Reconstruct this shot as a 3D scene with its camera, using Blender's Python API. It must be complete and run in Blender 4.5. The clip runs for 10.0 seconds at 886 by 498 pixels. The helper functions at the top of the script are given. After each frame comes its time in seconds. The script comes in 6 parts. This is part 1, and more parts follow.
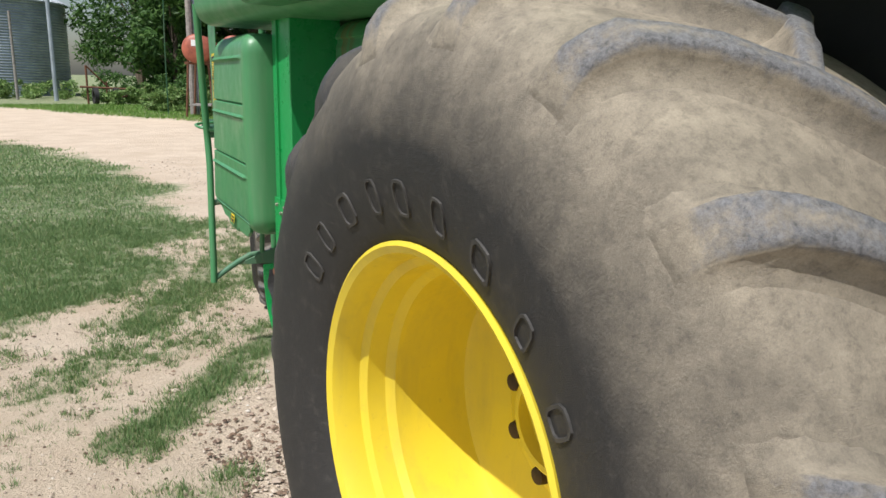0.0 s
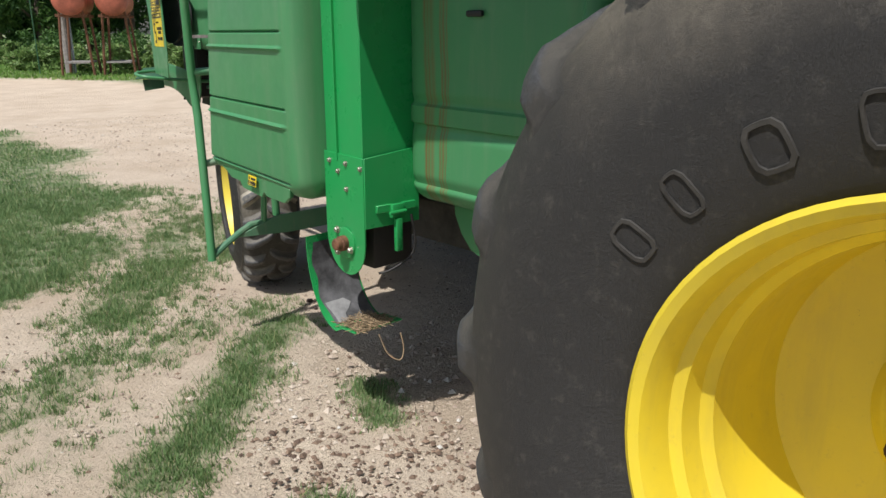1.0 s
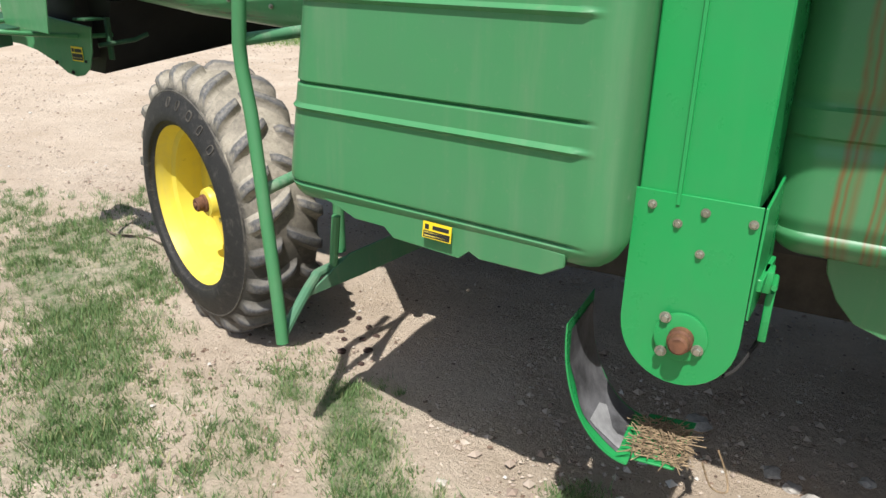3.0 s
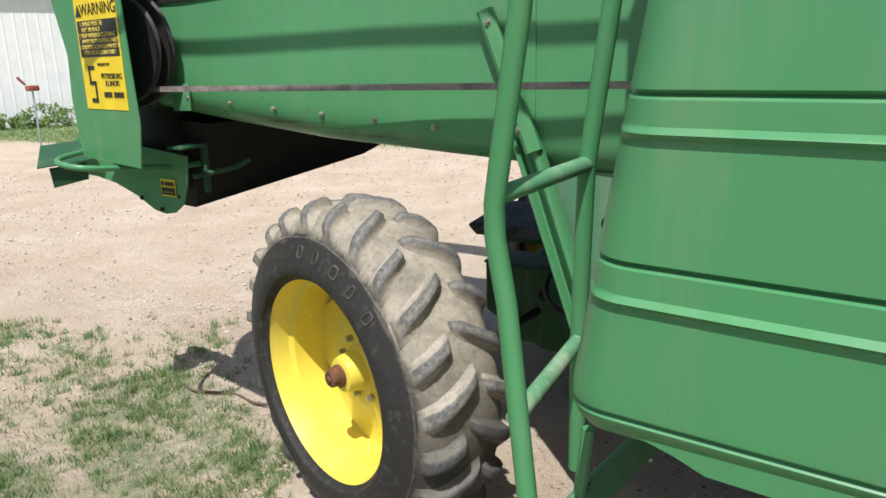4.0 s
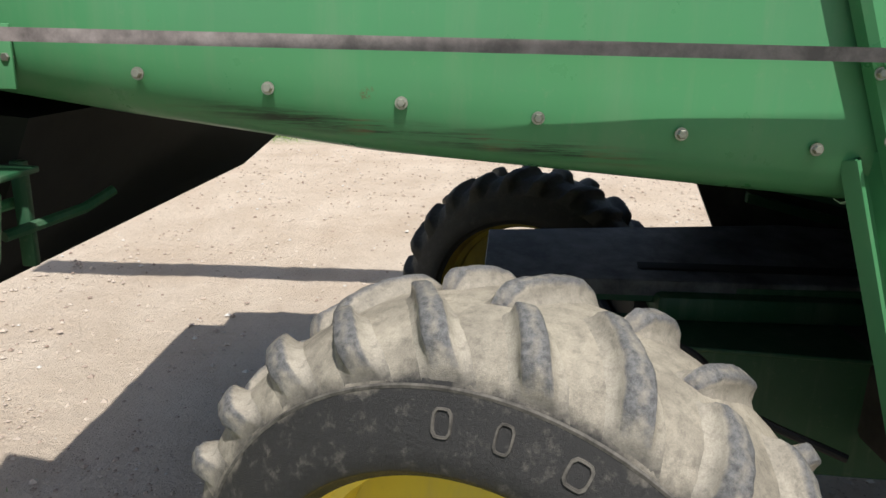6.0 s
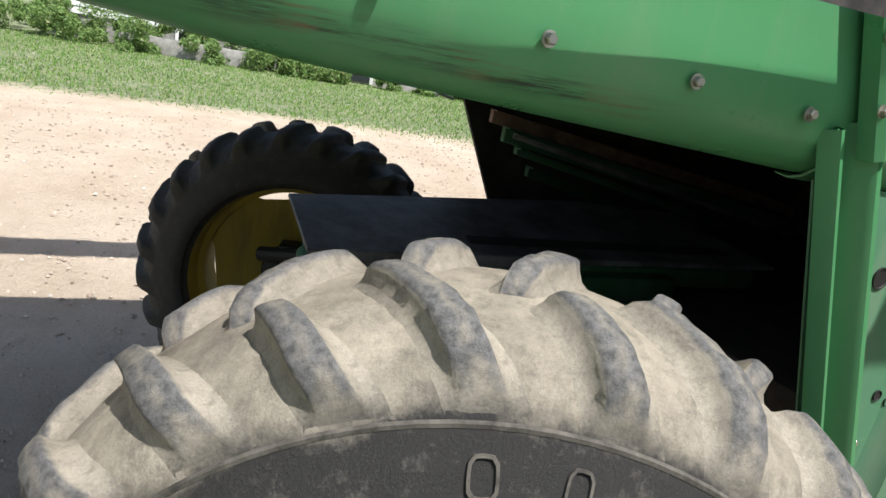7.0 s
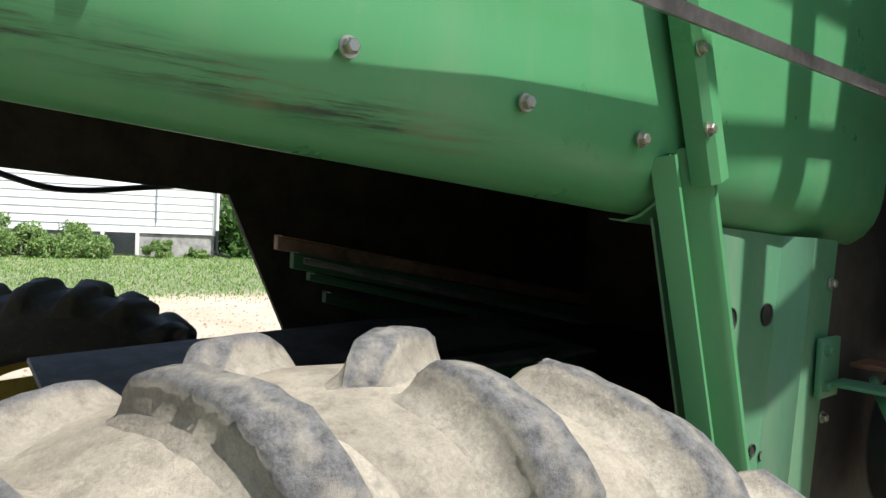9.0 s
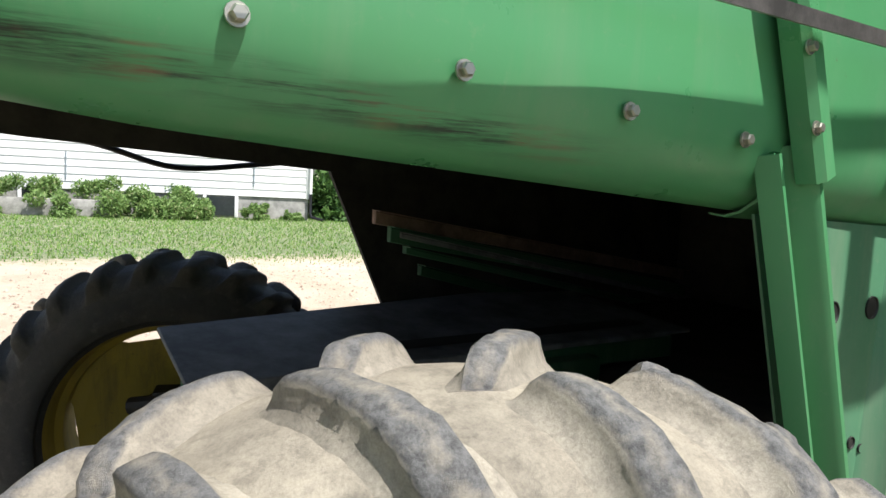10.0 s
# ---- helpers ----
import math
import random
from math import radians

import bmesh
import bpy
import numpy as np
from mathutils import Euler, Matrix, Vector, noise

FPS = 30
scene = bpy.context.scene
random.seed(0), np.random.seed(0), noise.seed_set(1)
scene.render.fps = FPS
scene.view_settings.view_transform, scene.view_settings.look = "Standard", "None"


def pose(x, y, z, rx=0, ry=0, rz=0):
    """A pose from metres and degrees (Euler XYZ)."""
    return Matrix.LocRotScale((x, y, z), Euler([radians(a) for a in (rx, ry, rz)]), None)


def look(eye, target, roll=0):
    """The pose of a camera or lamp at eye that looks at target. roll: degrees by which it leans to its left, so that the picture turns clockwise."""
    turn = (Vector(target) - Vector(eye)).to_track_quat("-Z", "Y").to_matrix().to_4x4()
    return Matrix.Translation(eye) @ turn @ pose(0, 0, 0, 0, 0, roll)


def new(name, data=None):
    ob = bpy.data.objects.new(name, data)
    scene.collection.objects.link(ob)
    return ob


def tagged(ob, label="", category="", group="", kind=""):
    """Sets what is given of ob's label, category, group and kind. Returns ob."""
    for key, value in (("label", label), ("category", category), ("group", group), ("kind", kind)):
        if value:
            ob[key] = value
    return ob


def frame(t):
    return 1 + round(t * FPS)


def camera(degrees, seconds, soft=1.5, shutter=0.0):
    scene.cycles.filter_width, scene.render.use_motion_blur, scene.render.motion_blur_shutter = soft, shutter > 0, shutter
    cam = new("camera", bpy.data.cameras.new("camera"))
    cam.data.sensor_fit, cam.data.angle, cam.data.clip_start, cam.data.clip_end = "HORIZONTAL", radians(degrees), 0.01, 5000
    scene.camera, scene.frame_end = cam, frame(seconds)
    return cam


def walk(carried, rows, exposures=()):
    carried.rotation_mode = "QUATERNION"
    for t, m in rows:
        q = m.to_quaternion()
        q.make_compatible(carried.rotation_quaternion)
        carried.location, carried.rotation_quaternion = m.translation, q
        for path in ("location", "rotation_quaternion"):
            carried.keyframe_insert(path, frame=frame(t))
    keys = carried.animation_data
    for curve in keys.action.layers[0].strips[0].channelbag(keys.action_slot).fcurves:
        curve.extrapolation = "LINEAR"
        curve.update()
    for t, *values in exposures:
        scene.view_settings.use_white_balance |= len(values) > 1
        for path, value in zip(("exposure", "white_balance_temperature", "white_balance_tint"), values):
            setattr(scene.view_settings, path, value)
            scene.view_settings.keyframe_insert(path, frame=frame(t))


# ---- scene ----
cam = camera(62.8, 10.0)
PATH = [
    (0, (0.128, -0.027, 1.739), (1.262, 1.558, 1.29), 1.3),
    (0.5, (-0.042, 0.438, 1.705), (1.163, 1.952, 1.2), 1.7),
    (1, (-0.124, 1.005, 1.6), (1.213, 2.381, 1.033), 0.1),
    (1.5, (-0.27, 1.526, 1.633), (1.154, 2.747, 0.938), -0.2),
    (2, (-0.356, 2.035, 1.599), (1.205, 3.058, 0.882), 1.3),
    (2.2, (-0.322, 2.227, 1.578), (1.28, 3.179, 0.851), 0.9),
    (3.3, (-0.024, 3.358, 1.644), (1.664, 4.167, 0.942), 1.3),
    (3.5, (0.059, 3.558, 1.629), (1.762, 4.406, 1.013), 0.4),
    (4, (0.318, 4.025, 1.674), (2.025, 4.935, 1.167), -1.4),
    (4.5, (0.511, 4.498, 1.679), (2.267, 5.346, 1.231), -0.8),
    (5, (0.812, 4.875, 1.648), (2.63, 5.568, 1.186), 1.2),
    (5.2, (0.906, 5.032, 1.645), (2.741, 5.649, 1.142), 0.5),
    (6.3, (1.391, 5.719, 1.555), (3.3, 5.49, 1.003), 3.2),
    (6.5, (1.488, 5.782, 1.53), (3.365, 5.388, 0.965), 4.6),
    (7, (1.689, 5.946, 1.44), (3.422, 5.102, 0.906), 9.9),
    (7.5, (1.845, 5.939, 1.336), (3.416, 4.729, 1.074), 7.9),
    (8, (1.871, 5.868, 1.29), (3.4, 4.58, 1.248), 4.4),
    (8.5, (1.918, 5.845, 1.311), (3.414, 4.519, 1.265), 3.1),
    (9, (1.913, 5.838, 1.308), (3.419, 4.525, 1.231), 2.7),
    (9.5, (1.887, 5.83, 1.305), (3.408, 4.537, 1.198), 2.4),
    (10, (1.887, 5.891, 1.357), (3.531, 4.767, 1.166), 2.9),
]
walk(cam, [(t, look(eye, target, roll)) for t, eye, target, roll in PATH],
     [(0, 0.27), (0.5, 0.13), (1, 0.13), (1.5, 0.3), (2, 0.4), (3.5, 0.45), (4.5, 0.28), (6.5, 0.45), (7.5, 0.86), (8.5, 0.93), (10, 0.92)])

# ---- light ----
SUN_DIR = Vector((0.56, 0.15, -1.0)).normalized()
world = bpy.data.worlds.new("sky")
scene.world = world
world.use_nodes = True
wn = world.node_tree.nodes
sky = wn.new("ShaderNodeTexSky")
sky.sky_type, sky.sun_disc = "NISHITA", False
sky.sun_elevation = math.asin(-SUN_DIR.z)
sky.sun_rotation = math.atan2(-SUN_DIR.x, -SUN_DIR.y)
sky.air_density, sky.dust_density = 1.0, 2.0
wn["Background"].inputs[1].default_value = 0.09
world.node_tree.links.new(sky.outputs[0], wn["Background"].inputs[0])
sun = new("sun", bpy.data.lights.new("sun", "SUN"))
sun.data.energy, sun.data.angle, sun.data.color = 4.4, radians(0.55), (1.0, 0.98, 0.955)
sun.matrix_world = SUN_DIR.to_track_quat("-Z", "Y").to_matrix().to_4x4()
scene.view_settings.exposure = 0.0


# ---- materials ----
class Mat:
    """A node material with short words for the usual nodes."""

    def __init__(self, name, rough=0.5, metal=0.0, spec=0.5, of=None):
        self.m = of or bpy.data.materials.new(name)
        self.m.use_nodes = True
        self.t = self.m.node_tree
        self.b = self.t.nodes["Principled BSDF"]
        self.co = self.t.nodes.new("ShaderNodeTexCoord").outputs["Object"]
        if of:
            return
        self.b.inputs["Roughness"].default_value = rough
        self.b.inputs["Metallic"].default_value = metal
        self.b.inputs["Specular IOR Level"].default_value = spec

    def n(self, kind, **sets):
        node = self.t.nodes.new(kind)
        for k, v in sets.items():
            node.inputs[k.replace("_", " ")].default_value = v
        return node

    def link(self, a, b):
        self.t.links.new(a, b)

    def noise(self, scale, detail=4.0, rough=0.6, stretch=None):
        node = self.n("ShaderNodeTexNoise", Scale=scale, Detail=detail, Roughness=rough)
        if stretch:
            mp = self.n("ShaderNodeMapping", Scale=stretch)
            self.link(self.co, mp.inputs["Vector"])
            self.link(mp.outputs[0], node.inputs["Vector"])
        else:
            self.link(self.co, node.inputs["Vector"])
        return node.outputs["Fac"]

    def ramp(self, fac, lo, hi, to_lo=0.0, to_hi=1.0):
        node = self.n("ShaderNodeMapRange", From_Min=lo, From_Max=hi, To_Min=to_lo, To_Max=to_hi)
        self.link(fac, node.inputs[0])
        return node.outputs[0]

    def mix(self, fac, a, b):
        node = self.t.nodes.new("ShaderNodeMix")
        node.data_type = "RGBA"
        for sock, v in ((node.inputs[0], fac), (node.inputs[6], a), (node.inputs[7], b)):
            if isinstance(v, (tuple, list)):
                sock.default_value = (*v, 1.0)
            elif isinstance(v, (int, float)):
                sock.default_value = v
            else:
                self.link(v, sock)
        return node.outputs[2]

    def math(self, op, a, b=0.0):
        node = self.t.nodes.new("ShaderNodeMath")
        node.operation = op
        for sock, v in zip(node.inputs, (a, b)):
            if isinstance(v, (int, float)):
                sock.default_value = v
            else:
                self.link(v, sock)
        return node.outputs[0]

    def color(self, c):
        if isinstance(c, tuple):
            self.b.inputs["Base Color"].default_value = (*c, 1)
        else:
            self.link(c, self.b.inputs["Base Color"])
        return self

    def rough(self, r):
        self.link(r, self.b.inputs["Roughness"])
        return self

    def bump(self, height, dist=0.002, strength=0.6):
        node = self.n("ShaderNodeBump", Strength=strength, Distance=dist)
        self.link(height, node.inputs["Height"])
        self.link(node.outputs[0], self.b.inputs["Normal"])
        return self


def plain(name, c, rough=0.5, metal=0.0, vary=0.12, scale=9.0):
    """A colour with a little dirt and grain."""
    m = Mat(name, rough, metal)
    dark = tuple(v * (1 - vary * 2) for v in c)
    light = tuple(min(1, v * (1 + vary)) for v in c)
    f = m.ramp(m.noise(scale, 6, 0.7), 0.35, 0.65)
    m.color(m.mix(f, dark, light)).bump(m.noise(scale * 14, 3), 0.0008, 0.3)
    return m.m


def paint(name, c, rough=0.38, dust=0.25, dustc=(0.30, 0.30, 0.22), chip=0.0):
    """Sheet-metal paint: faded in clouds, dusty, with scuffs and rusty chips."""
    m = Mat(name, rough, 0.0, 0.5)
    faded = tuple(v * 0.88 + 0.015 for v in c)
    col = m.mix(m.ramp(m.noise(3.1, 5, 0.65), 0.36, 0.66), c, faded)
    streak = m.ramp(m.noise(1.0, 5, 0.7, (9, 9, 0.9)), 0.50, 0.78, 0, dust)
    col = m.mix(streak, col, dustc)
    speck = m.ramp(m.noise(46, 4, 0.75), 0.60, 0.74, 0, dust * 0.6)
    col = m.mix(speck, col, dustc)
    if chip:
        f = m.math("MULTIPLY", m.ramp(m.noise(17, 6, 0.8), 0.66, 0.70), m.ramp(m.noise(2.3, 3), 0.52, 0.62, 0, chip))
        col = m.mix(f, col, (0.13, 0.06, 0.035))
    m.color(col)
    m.rough(m.ramp(m.noise(7, 5, 0.7), 0.3, 0.7, rough - 0.08, rough + 0.16))
    m.bump(m.noise(2.2, 2, 0.4), 0.006, 0.25)
    return m.m


GREEN = paint("faded_green_paint", (0.060, 0.240, 0.094), 0.36, 0.20)
GREEN_HOOD = paint("hood_green_paint", (0.070, 0.258, 0.106), 0.32, 0.18, chip=0.8)


def scuffed(mat, y0, y1, z_at, slope, half):
    """Adds a long black and rusty scrape along the hood's lower edge."""
    t = mat.node_tree
    b = t.nodes["Principled BSDF"]
    old = b.inputs["Base Color"].links[0].from_socket
    m = Mat("", of=mat)
    sep = m.n("ShaderNodeSeparateXYZ")
    m.link(m.co, sep.inputs[0])
    line = m.math("ADD", m.math("MULTIPLY", m.math("SUBTRACT", sep.outputs[1], (y0 + y1) / 2), slope), z_at)
    off = m.math("ABSOLUTE", m.math("SUBTRACT", sep.outputs[2], line))
    f = m.math("MULTIPLY", m.ramp(off, half, half * 0.2), m.ramp(sep.outputs[1], y0, y0 + 0.25))
    f = m.math("MULTIPLY", f, m.ramp(sep.outputs[1], y1, y1 - 0.25))
    f = m.math("MULTIPLY", f, m.ramp(m.noise(3.2, 6, 0.75, (1, 1, 22)), 0.46, 0.60))
    c = m.mix(m.ramp(m.noise(5, 4), 0.52, 0.62), (0.02, 0.03, 0.022), (0.15, 0.085, 0.05))
    m.color(m.mix(f, old, c))


def rust_runs(mat, runs):
    """Adds vertical rust runs: (y, half width, strength)."""
    t = mat.node_tree
    b = t.nodes["Principled BSDF"]
    m = Mat("", of=mat)
    sep = m.n("ShaderNodeSeparateXYZ")
    m.link(m.co, sep.inputs[0])
    col = b.inputs["Base Color"].links[0].from_socket
    wav = m.math("MULTIPLY", m.math("SUBTRACT", m.noise(2.5, 3, 0.6), 0.5), 0.05)
    for y, half, s in runs:
        off = m.math("ABSOLUTE", m.math("SUBTRACT", m.math("ADD", sep.outputs[1], wav), y))
        f = m.math("MULTIPLY", m.ramp(off, half, 0.0), m.ramp(m.noise(2.0, 5, 0.7, (1, 8, 1.3)), 0.24, 0.54, 0, s))
        col = m.mix(f, col, (0.17, 0.078, 0.026))
    m.color(col)


scuffed(GREEN_HOOD, 5.15, 6.15, 1.432, 0.085, 0.026)
GREEN_RUST = paint("rust_streaked_green_paint", (0.050, 0.225, 0.085), 0.36, 0.16)
rust_runs(GREEN_RUST, ((2.952, 0.011, 0.95), (2.936, 0.007, 0.85), (2.918, 0.016, 0.6), (2.874, 0.007, 0.95), (2.858, 0.011, 0.8), (2.842, 0.005, 0.7)))
GREEN_NEW = paint("fresh_green_paint", (0.012, 0.30, 0.075), 0.28, 0.06)
GREEN_PALE = paint("weathered_green_paint", (0.072, 0.205, 0.110), 0.5, 0.35)
RUNG_WORN = paint("worn_rung_paint", (0.09, 0.26, 0.13), 0.5, 0.95, (0.40, 0.45, 0.34), 0.9)
# frame green with the shade under the machine put into its colour
GREEN_SHADED = paint("shaded_green_frame_paint", (0.016, 0.085, 0.034), 0.5, 0.25)
YELLOW = paint("wheel_yellow_paint", (0.73, 0.565, 0.036), 0.36, 0.38, (0.36, 0.27, 0.08), 0.9)
YELLOW_DUSTY = paint("dusty_yellow_paint", (0.77, 0.62, 0.075), 0.40, 0.50, (0.50, 0.42, 0.20), 0.9)
# far wheel's yellow, darkened both for caked mud and for its shade
YELLOW_SHADED_MUD = paint("shaded_muddy_yellow_paint", (0.34, 0.25, 0.028), 0.7, 0.85, (0.085, 0.062, 0.035), 0.9)
# near-black brown that puts the body's inner shade into the sheets' colour
INNER = plain("interior_shade_steel", (0.052, 0.045, 0.038), 0.8, 0.0, 0.3, 5)
# black steel and grime; also stands for shade in body boxes and holes
BLACK = plain("black_grime_and_shade", (0.018, 0.017, 0.016), 0.6)
GREY_STEEL = plain("grey_galvanised_plate", (0.36, 0.36, 0.36), 0.45, 0.2, 0.22, 7)
TRAY_STEEL = plain("worn_grey_plate", (0.125, 0.125, 0.13), 0.55, 0.0, 0.35, 7)
ZINC = plain("zinc_bolt", (0.42, 0.40, 0.34), 0.35, 0.8)
RUST = plain("rusty_steel", (0.17, 0.075, 0.04), 0.75, 0.2, 0.3, 22)
# rail brown raised to make up for bounce light missing inside the body
BROWN_BAR = plain("lightened_brown_bar", (0.36, 0.24, 0.19), 0.6, 0.0, 0.25)
BELT = plain("worn_rubber_belt", (0.24, 0.205, 0.195), 0.5, 0.0, 0.25, 14)
DECAL_YELLOW = plain("decal_yellow", (0.80, 0.58, 0.02), 0.4, 0.0, 0.06)
DECAL_BLACK = plain("decal_black", (0.02, 0.02, 0.02), 0.45)
DECAL_TEXT = plain("decal_ink_yellow", (0.72, 0.55, 0.10), 0.45, 0.0, 0.05)
STRAW = plain("dry_straw", (0.30, 0.215, 0.125), 0.85, 0.0, 0.35, 60)
HOSE = plain("black_hose", (0.012, 0.012, 0.013), 0.4)
WHITE_WALL = plain("white_siding", (0.80, 0.80, 0.80), 0.55, 0.0, 0.04, 2)
CONCRETE = plain("concrete_block", (0.34, 0.33, 0.31), 0.9, 0.0, 0.2, 4)
GLASS_DARK = plain("dark_window", (0.03, 0.035, 0.04), 0.12)
GALV = plain("galvanised_bin", (0.36, 0.41, 0.46), 0.4, 0.35, 0.1, 1.2)
GALV_ROOF = plain("galvanised_roof", (0.58, 0.62, 0.66), 0.42, 0.3, 0.1, 1.2)
TANK_RED = plain("faded_red_tank", (0.36, 0.10, 0.06), 0.5, 0.0, 0.2, 3)
WOOD_GREY = plain("weathered_wood", (0.27, 0.25, 0.23), 0.85, 0.0, 0.2, 6)
BARK = plain("bark", (0.12, 0.09, 0.065), 0.9, 0.0, 0.3, 8)


def rubber(name, r_side, r_tread, dustiness, dust=(0.36, 0.31, 0.235), facing=None, worn=None, grit=0.48, scuff=0.26):
    """Tyre rubber, caked with pale dust on the tread and darker on the sidewall; facing darkens the side turned from
    the sun.
    """
    m = Mat(name, 0.62, 0.0, 0.4)
    sep = m.n("ShaderNodeSeparateXYZ")
    m.link(m.co, sep.inputs[0])
    rad = m.math("SQRT", m.math("ADD", m.math("MULTIPLY", sep.outputs[1], sep.outputs[1]), m.math("MULTIPLY", sep.outputs[2], sep.outputs[2])))
    band = m.ramp(m.math("ADD", rad, m.math("MULTIPLY", m.math("SUBTRACT", m.noise(9, 5, 0.7), 0.5), 0.10)), r_side, r_tread)
    grain = m.math("MULTIPLY", m.ramp(m.noise(290, 6, 0.85), 0.36, 0.56, grit, 1.0), m.ramp(m.noise(42, 7, 0.8), 0.36, 0.52, 0.66, 1.0))
    cloud = m.ramp(m.noise(6.5, 5, 0.65), 0.28, 0.62, 0.42, 1.0)
    f = m.math("MULTIPLY", m.math("MULTIPLY", band, grain), m.math("MULTIPLY", cloud, dustiness))
    # dust thins away from facing, which also colours in the tyre's shaded side
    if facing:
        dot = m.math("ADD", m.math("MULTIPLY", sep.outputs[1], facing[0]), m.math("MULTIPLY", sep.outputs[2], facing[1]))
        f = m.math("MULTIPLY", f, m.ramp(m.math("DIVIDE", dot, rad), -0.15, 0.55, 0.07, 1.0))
    side = m.mix(m.ramp(m.noise(26, 7, 0.78), 0.54, 0.70, 0, scuff), (0.024, 0.023, 0.022), (0.15, 0.135, 0.115))
    col = m.mix(f, side, m.mix(m.ramp(m.noise(19, 4), 0.35, 0.7), dust, tuple(v * 1.18 for v in dust)))
    if worn:
        att = m.t.nodes.new("ShaderNodeAttribute")
        att.attribute_name = "worn"
        e = m.math("ADD", att.outputs["Fac"], m.math("MULTIPLY", m.math("SUBTRACT", m.noise(34, 8, 0.75), 0.5), 1.3))
        e = m.math("ADD", e, m.math("MULTIPLY", m.math("SUBTRACT", m.noise(9, 3), 0.5), 0.9))
        bare = m.mix(m.ramp(m.noise(95, 8, 0.85), 0.36, 0.60), tuple(v * 0.32 for v in worn), worn)
        col = m.mix(m.ramp(e, 0.50, 0.95), col, bare)
    m.color(col)
    hgt = m.math("ADD", m.noise(190, 8, 0.85), m.math("MULTIPLY", m.noise(12, 4, 0.6), 1.6))
    m.bump(hgt, 0.004, 0.7)
    return m.m


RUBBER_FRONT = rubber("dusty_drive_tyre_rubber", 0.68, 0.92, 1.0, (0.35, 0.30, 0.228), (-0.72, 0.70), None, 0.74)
LUG_FRONT_SHADED = rubber("shaded_drive_tyre_bar_rubber", 0.80, 0.98, 0.18, (0.30, 0.265, 0.21), None, (0.075, 0.077, 0.083))
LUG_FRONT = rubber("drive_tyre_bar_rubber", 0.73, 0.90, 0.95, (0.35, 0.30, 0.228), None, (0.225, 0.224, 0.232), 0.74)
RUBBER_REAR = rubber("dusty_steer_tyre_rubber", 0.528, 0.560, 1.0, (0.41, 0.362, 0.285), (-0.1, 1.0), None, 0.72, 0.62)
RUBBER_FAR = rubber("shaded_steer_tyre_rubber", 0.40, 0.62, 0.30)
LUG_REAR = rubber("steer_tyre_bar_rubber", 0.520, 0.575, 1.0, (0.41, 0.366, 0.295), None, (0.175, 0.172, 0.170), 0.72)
LUG_REAR_SHADED = rubber("shaded_steer_tyre_bar_rubber", 0.520, 0.575, 0.45, (0.34, 0.31, 0.26), None, (0.10, 0.10, 0.105))
LETTER = plain("moulded_rubber_mark", (0.045, 0.042, 0.038), 0.7, 0, 0.2, 30)


# ---- mesh tools ----
WORLD_OF = {}


def thing(name, at, label, category, group="", kind=""):
    ob = new(name)
    ob.empty_display_size = 0.2
    ob.location = at
    WORLD_OF[ob.name] = Matrix.Translation(at)
    return tagged(ob, label, category, group, kind)


def finish(bm, sharp=0.6):
    bmesh.ops.recalc_face_normals(bm, faces=bm.faces)
    for f in bm.faces:
        f.smooth = True
    for e in bm.edges:
        if len(e.link_faces) == 2 and e.calc_face_angle(0) > sharp:
            e.smooth = False


def solid(name, bm, mat, m=None, sharp=0.6):
    finish(bm, sharp)
    me = bpy.data.meshes.new(name)
    bm.to_mesh(me)
    bm.free()
    for one in mat if isinstance(mat, (list, tuple)) else (mat,):
        me.materials.append(one)
    ob = new(name, me)
    ob.matrix_basis = m or Matrix()
    WORLD_OF[ob.name] = m or Matrix()
    return ob


def part(name, bm, mat, parent, label="", m=None, sharp=0.6):
    """Links bm as one mesh under parent; its world pose is m."""
    ob = solid(name, bm, mat, m, sharp)
    ob.parent = parent
    ob.matrix_parent_inverse = WORLD_OF[parent.name].inverted()
    return tagged(ob, label)


def again(ob, parent, m, name=None):
    """Another object on ob's mesh, at the world pose m."""
    o = new(name or ob.name.split(".")[0], ob.data)
    o.matrix_basis = m
    WORLD_OF[o.name] = m
    o.parent = parent
    o.matrix_parent_inverse = WORLD_OF[parent.name].inverted()
    return o


def add(bm, verts, faces):
    vs = [bm.verts.new(v) for v in verts]
    out = []
    for f in faces:
        try:
            out.append(bm.faces.new([vs[i] for i in f]))
        except ValueError:
            pass
    return vs, out


def box(bm, lo, hi, bevel=0.0, m=None, seg=2):
    x0, y0, z0 = lo
    x1, y1, z1 = hi
    tmp = bmesh.new()
    add(tmp, [(x0, y0, z0), (x1, y0, z0), (x1, y1, z0), (x0, y1, z0), (x0, y0, z1), (x1, y0, z1), (x1, y1, z1), (x0, y1, z1)],
        [(0, 3, 2, 1), (4, 5, 6, 7), (0, 1, 5, 4), (1, 2, 6, 5), (2, 3, 7, 6), (3, 0, 4, 7)])
    if bevel:
        bmesh.ops.bevel(tmp, geom=tmp.edges[:], offset=bevel, segments=seg, profile=0.5, affect="EDGES")
    return merge(bm, tmp, m)


def merge(bm, tmp, m=None):
    tmp.verts.ensure_lookup_table()
    base = {}
    for v in tmp.verts:
        base[v] = bm.verts.new(m @ v.co if m else v.co)
    for f in tmp.faces:
        try:
            bm.faces.new([base[v] for v in f.verts])
        except ValueError:
            pass
    tmp.free()
    return bm


